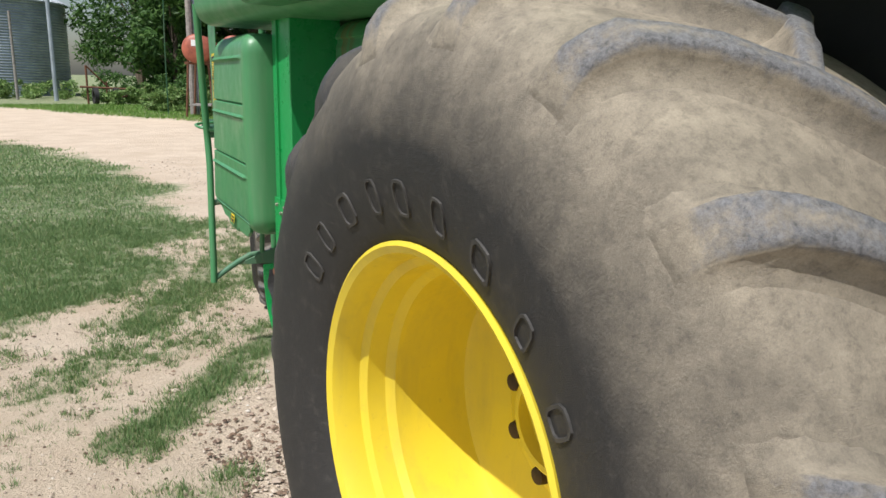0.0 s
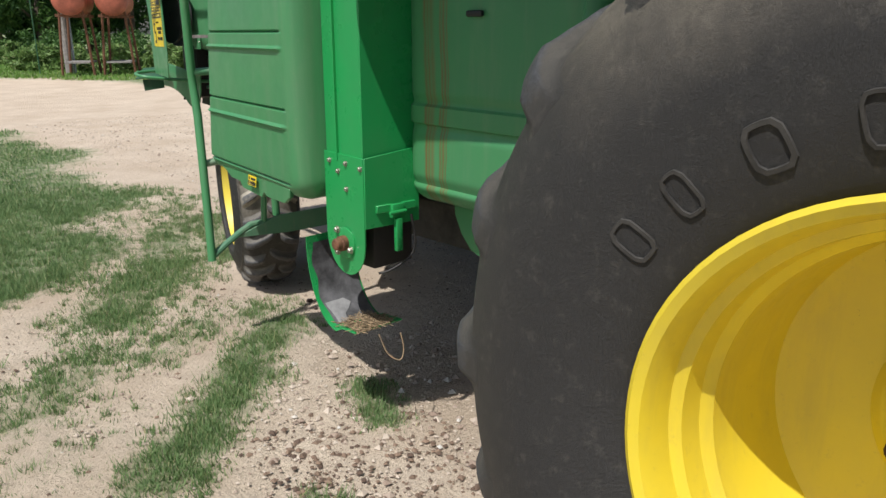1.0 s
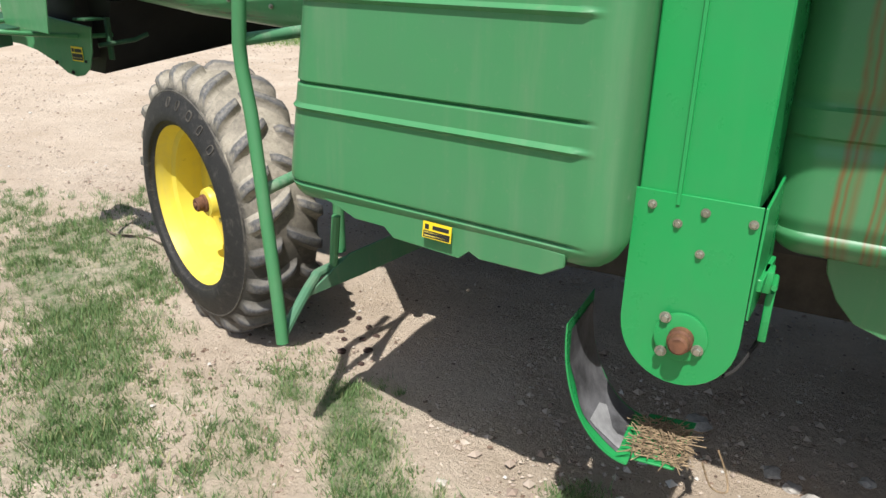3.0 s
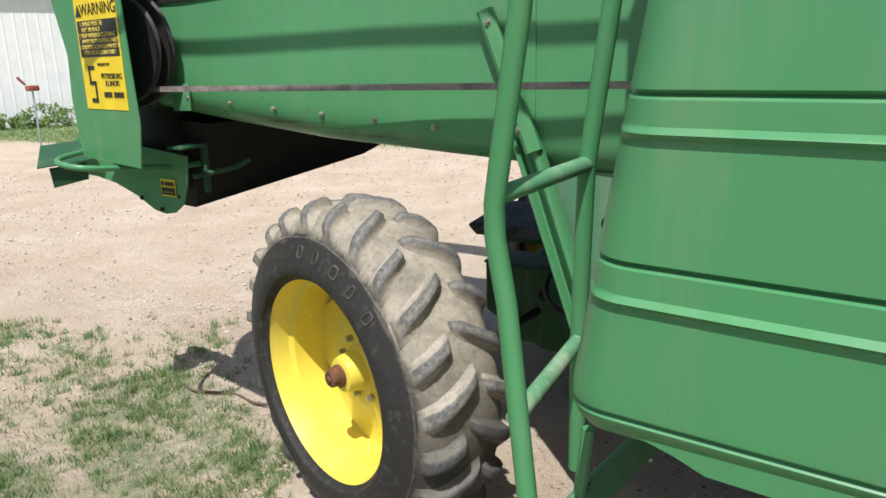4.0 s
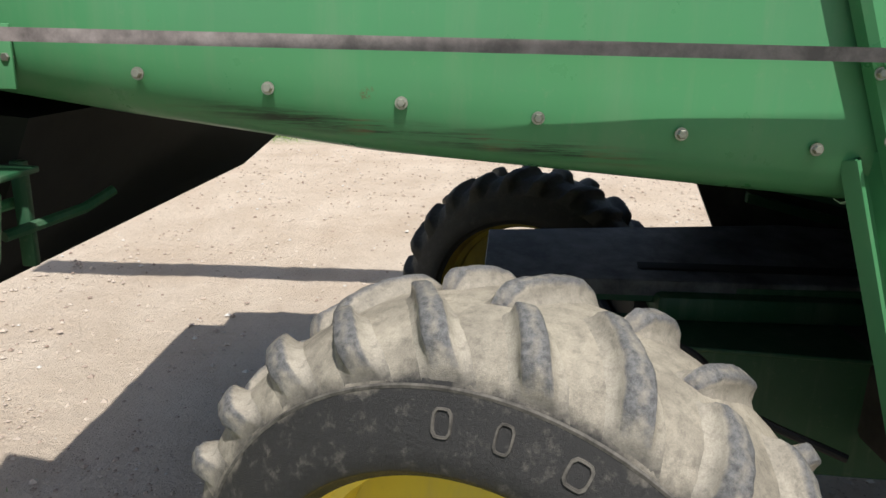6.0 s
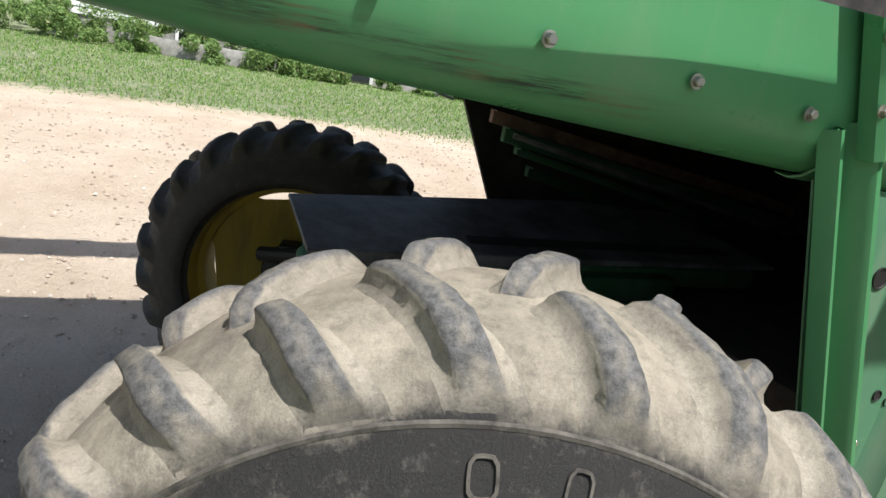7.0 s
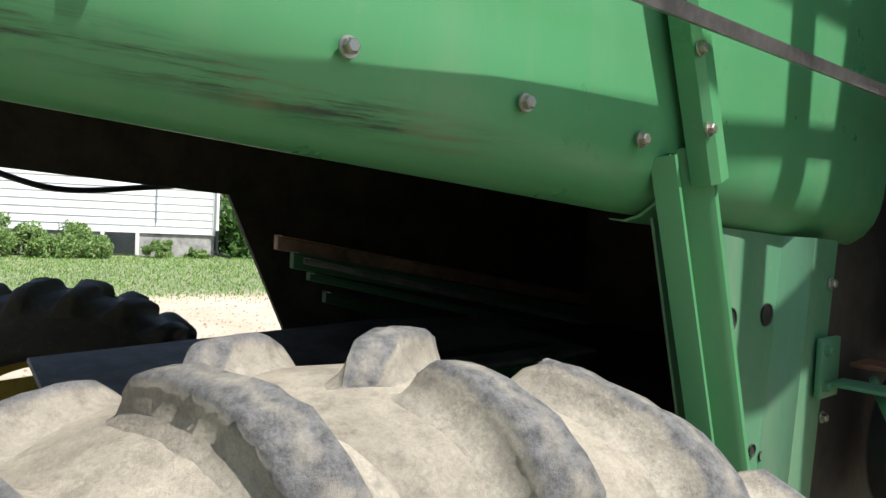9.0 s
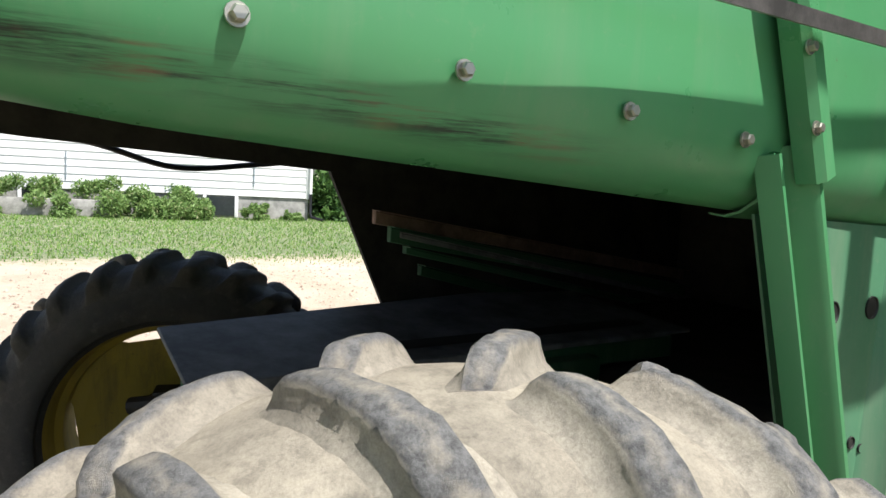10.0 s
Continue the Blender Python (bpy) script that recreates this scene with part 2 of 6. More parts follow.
def sheet(bm, pts, offset, bevel=0.0):
    """A plate: a flat outline of 3D points, pushed out by the vector offset."""
    tmp = bmesh.new()
    n = len(pts)
    o = Vector(offset)
    add(tmp, [Vector(p) for p in pts] + [Vector(p) + o for p in pts],
        [tuple(range(n)), tuple(range(2 * n - 1, n - 1, -1))] + [(i, (i + 1) % n, n + (i + 1) % n, n + i) for i in range(n)])
    if bevel:
        bmesh.ops.bevel(tmp, geom=tmp.edges[:], offset=bevel, segments=1, profile=0.5, affect="EDGES")
    return merge(bm, tmp)


def smooth_line(pts, per=6):
    """Catmull-Rom points through pts."""
    p = [Vector(q) for q in pts]
    p = [p[0] * 2 - p[1]] + p + [p[-1] * 2 - p[-2]]
    out = []
    for i in range(1, len(p) - 2):
        for k in range(per):
            t = k / per
            a, b, c, d = p[i - 1:i + 3]
            out.append(0.5 * (2 * b + (c - a) * t + (2 * a - 5 * b + 4 * c - d) * t * t + (3 * b - a - 3 * c + d) * t ** 3))
    out.append(p[-2])
    return out


def tube(bm, pts, r, n=10, flat=None):
    """A pipe along pts; r may be a list, one per point."""
    pts = [Vector(p) for p in pts]
    rs = r if isinstance(r, (list, tuple)) else [r] * len(pts)
    rings = []
    side = None
    for i, p in enumerate(pts):
        d = (pts[min(i + 1, len(pts) - 1)] - pts[max(i - 1, 0)]).normalized()
        if side is None:
            side = d.cross(Vector((0, 0, 1)) if abs(d.z) < 0.9 else Vector((0, 1, 0))).normalized()
        side = (side - d * side.dot(d)).normalized()
        up = d.cross(side)
        rings.append([bm.verts.new(p + (side * math.cos(2 * math.pi * k / n) + up * math.sin(2 * math.pi * k / n)) * rs[i]) for k in range(n)])
    for a, b in zip(rings, rings[1:]):
        for k in range(n):
            bm.faces.new((a[k], a[(k + 1) % n], b[(k + 1) % n], b[k]))
    bm.faces.new(rings[0][::-1])
    bm.faces.new(rings[-1])
    return bm


def lathe(bm, profile, n=48, close=False):
    """Turns (a, r) pairs about the local x axis."""
    rings = []
    for a, r in profile:
        rings.append([bm.verts.new((a, r * math.cos(2 * math.pi * k / n), r * math.sin(2 * math.pi * k / n))) for k in range(n)])
    pairs = list(zip(rings, rings[1:]))
    if close:
        pairs.append((rings[-1], rings[0]))
    for a, b in pairs:
        for k in range(n):
            bm.faces.new((a[k], a[(k + 1) % n], b[(k + 1) % n], b[k]))
    if not close:
        if profile[-1][1] < 0.05:
            bm.faces.new(rings[-1][::-1])
    return bm


def hexbolt(bm, at, axis, r=0.011, h=0.012, washer=True):
    """A hex-head bolt whose head stands out from at along axis."""
    tmp = bmesh.new()
    if washer:
        lathe(tmp, [(0, r * 1.45), (h * 0.25, r * 1.4)], 14)
    lathe(tmp, [(h * 0.2, r), (h * 0.95, r), (h * 1.15, r * 0.8)], 6)
    q = Vector((1, 0, 0)).rotation_difference(Vector(axis)).to_matrix().to_4x4()
    return merge(bm, tmp, Matrix.Translation(at) @ q)


def writing(name, text, size, mat, parent, m, label=""):
    """Raised flat letters in the built-in font as a mesh part."""
    cu = bpy.data.curves.new(name, "FONT")
    cu.body, cu.size, cu.align_x, cu.align_y = text, size, "CENTER", "CENTER"
    cu.extrude = 0.0008
    tmp = bpy.data.objects.new("tmp", cu)
    scene.collection.objects.link(tmp)
    bpy.context.view_layer.update()
    me = bpy.data.meshes.new_from_object(tmp.evaluated_get(bpy.context.evaluated_depsgraph_get()))
    bpy.data.objects.remove(tmp)
    me.materials.clear()
    me.materials.append(mat)
    ob = new(name, me)
    ob.matrix_basis = m
    WORLD_OF[ob.name] = m
    ob.parent = parent
    ob.matrix_parent_inverse = WORLD_OF[parent.name].inverted()
    return tagged(ob, label)


# ---- ground ----
def grass_at(x, y):
    """How grassy the yard is at a place, 0 to 1."""
    x, y = np.asarray(x, float), np.asarray(y, float)
    xb = np.interp(y, [2.5, 3.6, 4.3, 4.96, 5.7, 6.8, 9.1, 12.5, 17, 22, 26], [-4.5, -2.2, -0.8, 0.36, 1.0, 1.95, 2.9, 3.35, 3.0, 2.0, -6])
    wob = 0.30 * np.sin(1.9 * y + 1.3 * x) + 0.22 * np.sin(4.3 * y - 2.1 * x + 1) + 0.12 * np.sin(9.1 * y + 3.0 * x)
    lawn = np.clip((xb - x + wob * 0.8) / 0.75 + 0.50, 0, 1)
    xf = np.interp(y, [-60, -3, 1, 5, 8, 14, 18.6, 24, 28.6, 35, 41.8, 48, 60], [11.5, 11.5, 11.7, 12.3, 12.5, 11.6, 10.5, 9.6, 9.0, 6.0, 3.6, 0, -14])
    far = np.clip((x - xf) / 1.2 + 0.3, 0, 1)
    g = np.maximum(lawn, far)

    def strip(ax, ay, bx, by, r, s):
        dx, dy = bx - ax, by - ay
        t = np.clip(((x - ax) * dx + (y - ay) * dy) / (dx * dx + dy * dy), 0, 1)
        d = np.hypot(x - ax - t * dx, y - ay - t * dy)
        return np.clip(1.25 - d / r, 0, 1) * s

    for a in ((0.78, 3.45, 1.45, 4.0, 0.25, 0.95), (1.4, 4.0, 2.0, 4.55, 0.22, 0.92), (2.0, 4.55, 2.15, 4.9, 0.25, 0.5), (0.0, 3.4, 0.75, 4.2, 0.42, 0.30), (0.45, 2.55, 0.8, 2.9, 0.22, 0.6), (0.9, 2.7, 1.1, 2.9, 0.16, 0.6), (0.5, 4.3, 0.95, 4.7, 0.32, 0.7), (1.2, 4.5, 1.55, 4.75, 0.26, 0.6),
              (0.3, 2.6, 0.75, 3.1, 0.25, 0.2), (1.25, 5.2, 1.9, 5.95, 0.42, 0.82), (1.9, 5.9, 2.5, 7.2, 0.45, 0.8), (2.5, 6.3, 2.9, 7.3, 0.45, 0.75),
              (2.4, 7.2, 3.0, 8.2, 0.5, 0.55), (1.66, 3.2, 1.8, 3.5, 0.17, 0.8), (1.85, 4.7, 2.05, 4.85, 0.18, 0.7), (1.5, 4.8, 1.7, 5.1, 0.3, 0.4),
              (3.0, 7.2, 3.5, 7.6, 0.4, 0.5), (1.5, 6.8, 2.4, 7.6, 0.5, 0.5)):
        g = np.maximum(g, strip(*a))
    return g


def soil_noise(x, y, s, seed=0.0):
    return np.array([noise.noise((a * s, b * s, seed)) for a, b in zip(np.ravel(x), np.ravel(y))]).reshape(np.shape(x))


def axis_lines(lo, hi, step, reach, grow=1.22):
    mid = list(np.arange(lo, hi + 1e-6, step))
    d, a, b = step, lo, hi
    left, right = [], []
    while a > -reach:
        d *= grow
        a -= d
        b += d
        left.append(a)
        right.append(b)
    return np.array(left[::-1] + mid + right)


gx, gy = axis_lines(-1.4, 4.6, 0.045, 900), axis_lines(1.6, 9.0, 0.045, 900)
GX, GY = np.meshgrid(gx, gy)
near = (GX > -3) & (GX < 8) & (GY > -1) & (GY < 13)
GZ = np.zeros_like(GX)
GZ[near] = 0.014 * soil_noise(GX[near], GY[near], 1.3) + 0.010 * soil_noise(GX[near], GY[near], 5.0, 3.0) + 0.011 * soil_noise(GX[near], GY[near], 14.0, 7.0)


def ease(v, a, b):
    k = np.clip((v - a) / (b - a), 0, 1)
    return k * k * (3 - 2 * k)


def hollow(x, y):
    """The worn hollow in which the combine stands."""
    x, y = np.asarray(x, float), np.asarray(y, float)
    side = ease(x, 1.65, 2.25) * (1 - ease(x, 6.0, 10.0)) * ease(y, -6, -2) * (1 - ease(y, 9.0, 13.0))
    rut = (1 - ease(np.abs(x - 1.32), 0.40, 0.65)) * (1 - ease(y, 1.5, 2.1)) * ease(y, -3, -1)
    return -np.maximum(0.072 * side + 0.05 * side * ease(x, 3.2, 4.4), 0.07 * rut)


GZ += hollow(GX, GY)
nx, ny = len(gx), len(gy)
idx = np.arange(nx * ny).reshape(ny, nx)
quads = np.stack([idx[:-1, :-1], idx[:-1, 1:], idx[1:, 1:], idx[1:, :-1]], -1).reshape(-1, 4)
gme = bpy.data.meshes.new("ground")
gme.from_pydata(np.stack([GX, GY, GZ], -1).reshape(-1, 3).tolist(), [], quads.tolist())
att = gme.attributes.new("grass", "FLOAT", "POINT")
att.data.foreach_set("value", grass_at(GX, GY).ravel().astype(np.float32))
gme.polygons.foreach_set("use_smooth", np.ones(len(gme.polygons), bool))

gm = Mat("sandy_yard_with_grass", 0.95, 0, 0.2)
ga = gm.t.nodes.new("ShaderNodeAttribute")
ga.attribute_name = "grass"
fine, grit = gm.noise(38, 6, 0.75), gm.noise(150, 4, 0.8)
soil = gm.mix(gm.ramp(gm.noise(1.1, 5, 0.65), 0.35, 0.65), (0.525, 0.420, 0.315), (0.64, 0.535, 0.42))
soil = gm.mix(gm.ramp(gm.noise(4.5, 6, 0.75), 0.50, 0.68, 0, 0.24), soil, (0.40, 0.315, 0.235))
soil = gm.mix(gm.ramp(gm.noise(0.55, 7, 0.75, (1, 2.2, 1)), 0.50, 0.66, 0, 0.22), soil, (0.44, 0.36, 0.27))
soil = gm.mix(gm.ramp(fine, 0.52, 0.75, 0, 0.45), soil, (0.30, 0.225, 0.16))
soil = gm.mix(gm.ramp(grit, 0.62, 0.70, 0, 0.55), soil, (0.66, 0.62, 0.56))
turf = gm.mix(gm.ramp(gm.noise(9, 6, 0.75), 0.35, 0.68), (0.065, 0.135, 0.045), (0.125, 0.215, 0.080))
turf = gm.mix(gm.ramp(gm.noise(0.35, 4, 0.6), 0.45, 0.7, 0, 0.5), turf, (0.14, 0.21, 0.065))
edge = gm.math("ADD", ga.outputs["Fac"], gm.math("MULTIPLY", gm.math("SUBTRACT", gm.noise(6.5, 6, 0.75), 0.5), 1.5))
edge = gm.math("ADD", edge, gm.math("MULTIPLY", gm.math("SUBTRACT", gm.noise(24, 5, 0.8), 0.5), 0.9))
gm.color(gm.mix(gm.ramp(edge, 0.48, 1.12, 0, 0.92), soil, turf))
gm.bump(gm.math("ADD", gm.noise(55, 5, 0.8), gm.math("MULTIPLY", gm.noise(14, 4, 0.7), 1.4)), 0.022, 0.9)
gme.materials.append(gm.m)
ground = tagged(new("ground", gme), "sandy gravel farmyard with patchy green grass", "ground", kind="structure")


def leaf_mat(name, a, b, c):
    m = Mat(name, 0.55, 0, 0.3)
    geo = m.t.nodes.new("ShaderNodeNewGeometry")
    f = geo.outputs["Random Per Island"]
    col = m.mix(m.ramp(f, 0.0, 0.7), a, b)
    m.color(m.mix(m.ramp(f, 0.86, 0.98), col, c))
    m.b.inputs["Subsurface Weight"].default_value = 0.0
    tr = m.n("ShaderNodeBsdfTranslucent")
    m.link(col, tr.inputs["Color"])
    mx = m.n("ShaderNodeMixShader", Fac=0.28)
    m.link(m.b.outputs[0], mx.inputs[1])
    m.link(tr.outputs[0], mx.inputs[2])
    m.link(mx.outputs[0], m.t.nodes["Material Output"].inputs["Surface"])
    return m.m


GRASS = leaf_mat("grass_blades", (0.105, 0.195, 0.070), (0.21, 0.315, 0.125), (0.42, 0.39, 0.20))
FIELD_GRASS = leaf_mat("field_grass_blades", (0.085, 0.20, 0.03), (0.19, 0.33, 0.07), (0.34, 0.36, 0.14))
WEED = leaf_mat("weed_leaves", (0.10, 0.19, 0.05), (0.21, 0.32, 0.10), (0.30, 0.31, 0.15))
LEAF = leaf_mat("tree_leaves", (0.028, 0.075, 0.018), (0.075, 0.16, 0.035), (0.13, 0.22, 0.06))


def tri_cloud(name, verts, mat, parent=None, label="", category="", kind="stuff"):
    """One mesh of loose triangles from an (n, 3, 3) array."""
    n = len(verts)
    me = bpy.data.meshes.new(name)
    me.vertices.add(3 * n)
    me.vertices.foreach_set("co", verts.reshape(-1).astype(np.float32))
    me.loops.add(3 * n)
    me.loops.foreach_set("vertex_index", np.arange(3 * n, dtype=np.int32))
    me.polygons.add(n)
    me.polygons.foreach_set("loop_start", np.arange(0, 3 * n, 3, dtype=np.int32))
    me.update(calc_edges=True)
    me.materials.append(mat)
    ob = new(name, me)
    WORLD_OF[ob.name] = Matrix()
    if parent:
        ob.parent = parent
        ob.matrix_parent_inverse = WORLD_OF[parent.name].inverted()
        return tagged(ob, label)
    return tagged(ob, label, category, kind=kind)


rng = np.random.default_rng(7)


def blades(px, py, h, w):
    n = len(px)
    a = rng.uniform(0, 2 * np.pi, n)
    lean = rng.uniform(0.15, 0.9, n) * h
    b = rng.uniform(0, 2 * np.pi, n)
    v = np.zeros((n, 3, 3))
    z = hollow(px, py)
    v[:, 0] = np.stack([px + np.cos(a) * w, py + np.sin(a) * w, z - 0.004], -1)
    v[:, 1] = np.stack([px - np.cos(a) * w, py - np.sin(a) * w, z - 0.004], -1)
    v[:, 2] = np.stack([px + np.cos(b) * lean, py + np.sin(b) * lean, z + h], -1)
    return v


def sown(x0, x1, y0, y1, tries, h, w, floor=0.30, clump=3.0):
    px, py = rng.uniform(x0, x1, tries), rng.uniform(y0, y1, tries)
    g = grass_at(px, py)
    c = 0.42 + 1.3 * soil_noise(px, py, clump, 11.0) + 0.5 * soil_noise(px, py, clump * 3.3, 5.0)
    keep = (g > floor) & (rng.uniform(0, 1, tries) < np.clip(g * g * (0.25 + c) + (g > 0.93) * 0.55, 0, 1))
    px, py, g = px[keep], py[keep], g[keep]
    hh = rng.uniform(0.4, 1.0, len(px)) ** 1.2 * h * (0.55 + 0.45 * g)
    return blades(px, py, hh, rng.uniform(0.6, 1.2, len(px)) * w)


near_grass = np.concatenate([sown(-0.6, 2.6, 2.4, 6.2, 170000, 0.042, 0.0034, 0.22, 6.0), sown(-1.2, 3.6, 2.4, 9.0, 210000, 0.038, 0.0032, 0.16, 5.0), sown(-3.5, 3.4, 8.5, 14, 60000, 0.06, 0.006), sown(-6, 3.4, 13, 23, 50000, 0.07, 0.012)])


def tufts(n, x0, x1, y0, y1, h):
    """Separate clumps of longer blades where the yard is grassy."""
    px, py = rng.uniform(x0, x1, n), rng.uniform(y0, y1, n)
    g = grass_at(px, py)
    keep = rng.uniform(0.12, 1.1, n) < g
    px, py = px[keep], py[keep]
    k = rng.integers(10, 34, len(px))
    px, py, size = np.repeat(px, k), np.repeat(py, k), np.repeat(rng.uniform(0.5, 1.25, len(px)), k)
    m = len(px)
    return blades(px + rng.normal(0, 0.020, m) * size, py + rng.normal(0, 0.020, m) * size, rng.uniform(0.35, 1.0, m) * h * size, rng.uniform(0.0016, 0.0034, m))


near_grass = np.concatenate([near_grass, tufts(5400, -0.8, 2.7, 2.4, 6.4, 0.060), tufts(3500, 0.5, 4.2, 5.8, 9.5, 0.07)])
tri_cloud("grass", near_grass, GRASS, None, "short green lawn grass growing in patches over sand", "grass")
far_grass = np.concatenate([sown(11.0, 24.0, -8, 26, 120000, 0.065, 0.012, 0.25, 1.0), sown(2.0, 16.0, 28, 46, 30000, 0.15, 0.025, 0.25, 0.6)])
tri_cloud("field_grass", far_grass, FIELD_GRASS, None, "long green grass beyond the sandy drive", "grass")


def pebble_cloud(name, n, x0, x1, y0, y1, lo, hi, mat, label):
    px, py = rng.uniform(x0, x1, n), rng.uniform(y0, y1, n)
    keep = grass_at(px, py) < 0.6
    px, py = px[keep], py[keep]
    n = len(px)
    s = lo + (hi - lo) * rng.uniform(0, 1, n) ** 3
    octa = np.array([(1, 0, 0), (0, 1, 0), (-1, 0, 0), (0, -1, 0), (0, 0, 0.62), (0, 0, -0.4)], float)
    fc = [(0, 1, 4), (1, 2, 4), (2, 3, 4), (3, 0, 4), (1, 0, 5), (2, 1, 5), (3, 2, 5), (0, 3, 5)]
    v = octa[None] * s[:, None, None] * rng.uniform(0.6, 1.25, (n, 6, 3))
    a = rng.uniform(0, 6.28, n)
    ca, sa = np.cos(a)[:, None], np.sin(a)[:, None]
    v = np.stack([v[..., 0] * ca - v[..., 1] * sa + px[:, None], v[..., 0] * sa + v[..., 1] * ca + py[:, None], v[..., 2] + (s * 0.25 + hollow(px, py))[:, None]], -1)
    me = bpy.data.meshes.new(name)
    faces = (np.arange(n)[:, None, None] * 6 + np.array(fc)[None]).reshape(-1, 3)
    me.from_pydata(v.reshape(-1, 3).tolist(), [], faces.tolist())
    me.materials.append(mat)
    return tagged(new(name, me), label, "gravel", kind="stuff")


def soil_crumbs():
    m = Mat("dark_soil_crumbs", 0.95)
    geo = m.t.nodes.new("ShaderNodeNewGeometry")
    m.color(m.mix(geo.outputs["Random Per Island"], (0.085, 0.055, 0.04), (0.24, 0.165, 0.115)))
    pebble_cloud("soil_crumbs", 900, 1.05, 1.85, 2.55, 3.45, 0.004, 0.020, m.m, "dark crumbs of dried soil on the sand")
    pebble_cloud("soil_crumbs", 2600, -0.2, 3.4, 2.2, 7.6, 0.003, 0.014, m.m, "dark crumbs of dried soil over the yard")


pm = Mat("mixed_gravel", 0.85)
pgeo = pm.t.nodes.new("ShaderNodeNewGeometry")
pcol = pm.mix(pm.ramp(pgeo.outputs["Random Per Island"], 0, 0.7), (0.26, 0.19, 0.145), (0.50, 0.42, 0.34))
pm.color(pm.mix(pm.ramp(pgeo.outputs["Random Per Island"], 0.93, 0.99), pcol, (0.58, 0.55, 0.50)))
pebble_cloud("gravel", 24000, -0.6, 4.4, 1.8, 8.8, 0.003, 0.013, pm.m, "fine mixed gravel scattered on the sand")
pebble_cloud("yard_gravel", 16000, 3.6, 12.0, -1.0, 16.0, 0.006, 0.024, pm.m, "scattered gravel on the sandy drive")
pebble_cloud("coarse_gravel", 1000, 1.1, 3.0, 2.0, 4.0, 0.006, 0.028, pm.m, "brown and grey pebbles beside the wheel tracks")

soil_crumbs()


# ---- combine harvester ----
combine = thing("combine_harvester", (2.9, 3.0, 0.0), "old green combine harvester with yellow wheels, parked on sandy ground", "combine")


def arc_profile(W, R, r0):
    """Half carcass outline from the crown to the bead: distance along, across, radius."""
    k = R - r0
    pts = [(0, R), (0.34, R - 0.004), (0.62, R - 0.018), (0.81, R - 0.09 * k - 0.008), (0.92, r0 + 0.76 * k), (0.985, r0 + 0.60 * k),
           (1.0, r0 + 0.45 * k), (0.965, r0 + 0.26 * k), (0.90, r0 + 0.10 * k), (0.83, r0 + 0.01), (0.76, r0 - 0.004)]
    if R < 0.7:
        pts = [(0, R), (0.30, R - 0.004), (0.54, R - 0.016), (0.70, R - 0.042), (0.82, r0 + 0.66 * k), (0.90, r0 + 0.50 * k), (0.97, r0 + 0.33 * k), (1.0, r0 + 0.20 * k), (0.98, r0 + 0.08 * k), (0.92, r0 + 0.012), (0.86, r0 - 0.004)]
    line = [(p.x, p.y) for p in smooth_line([(a * W / 2, r, 0) for a, r in pts], 4)]
    d = [0.0]
    for (a0, q0), (a1, q1) in zip(line, line[1:]):
        d.append(d[-1] + math.hypot(a1 - a0, q1 - q0))
    return np.array(d), np.array([p[0] for p in line]), np.array([p[1] for p in line])


def tyre_carcass(W, R, r0, n=96):
    d, a, r = arc_profile(W, R, r0)
    prof = [(-x, q) for x, q in zip(a[::-1], r[::-1])] + [(x, q) for x, q in zip(a[1:], r[1:])]
    bm = bmesh.new()
    lathe(bm, prof + [(prof[-1][0] * 0.9, r0 + 0.02), (prof[0][0] * 0.9, r0 + 0.02)], n, close=True)
    return bm


# across a tread bar: place, height, bare rubber showing
LUG_SECTION = [(-1.40, 0, 0), (-1.02, 0.07, 0), (-0.78, 0.25, 0.05), (-0.62, 0.62, 0.3), (-0.54, 0.92, 0.9), (-0.40, 1.0, 1.0), (0.0, 1.02, 0.75),
               (0.40, 1.0, 1.0), (0.54, 0.92, 0.9), (0.62, 0.62, 0.3), (0.78, 0.25, 0.05), (1.02, 0.07, 0), (1.40, 0, 0)]


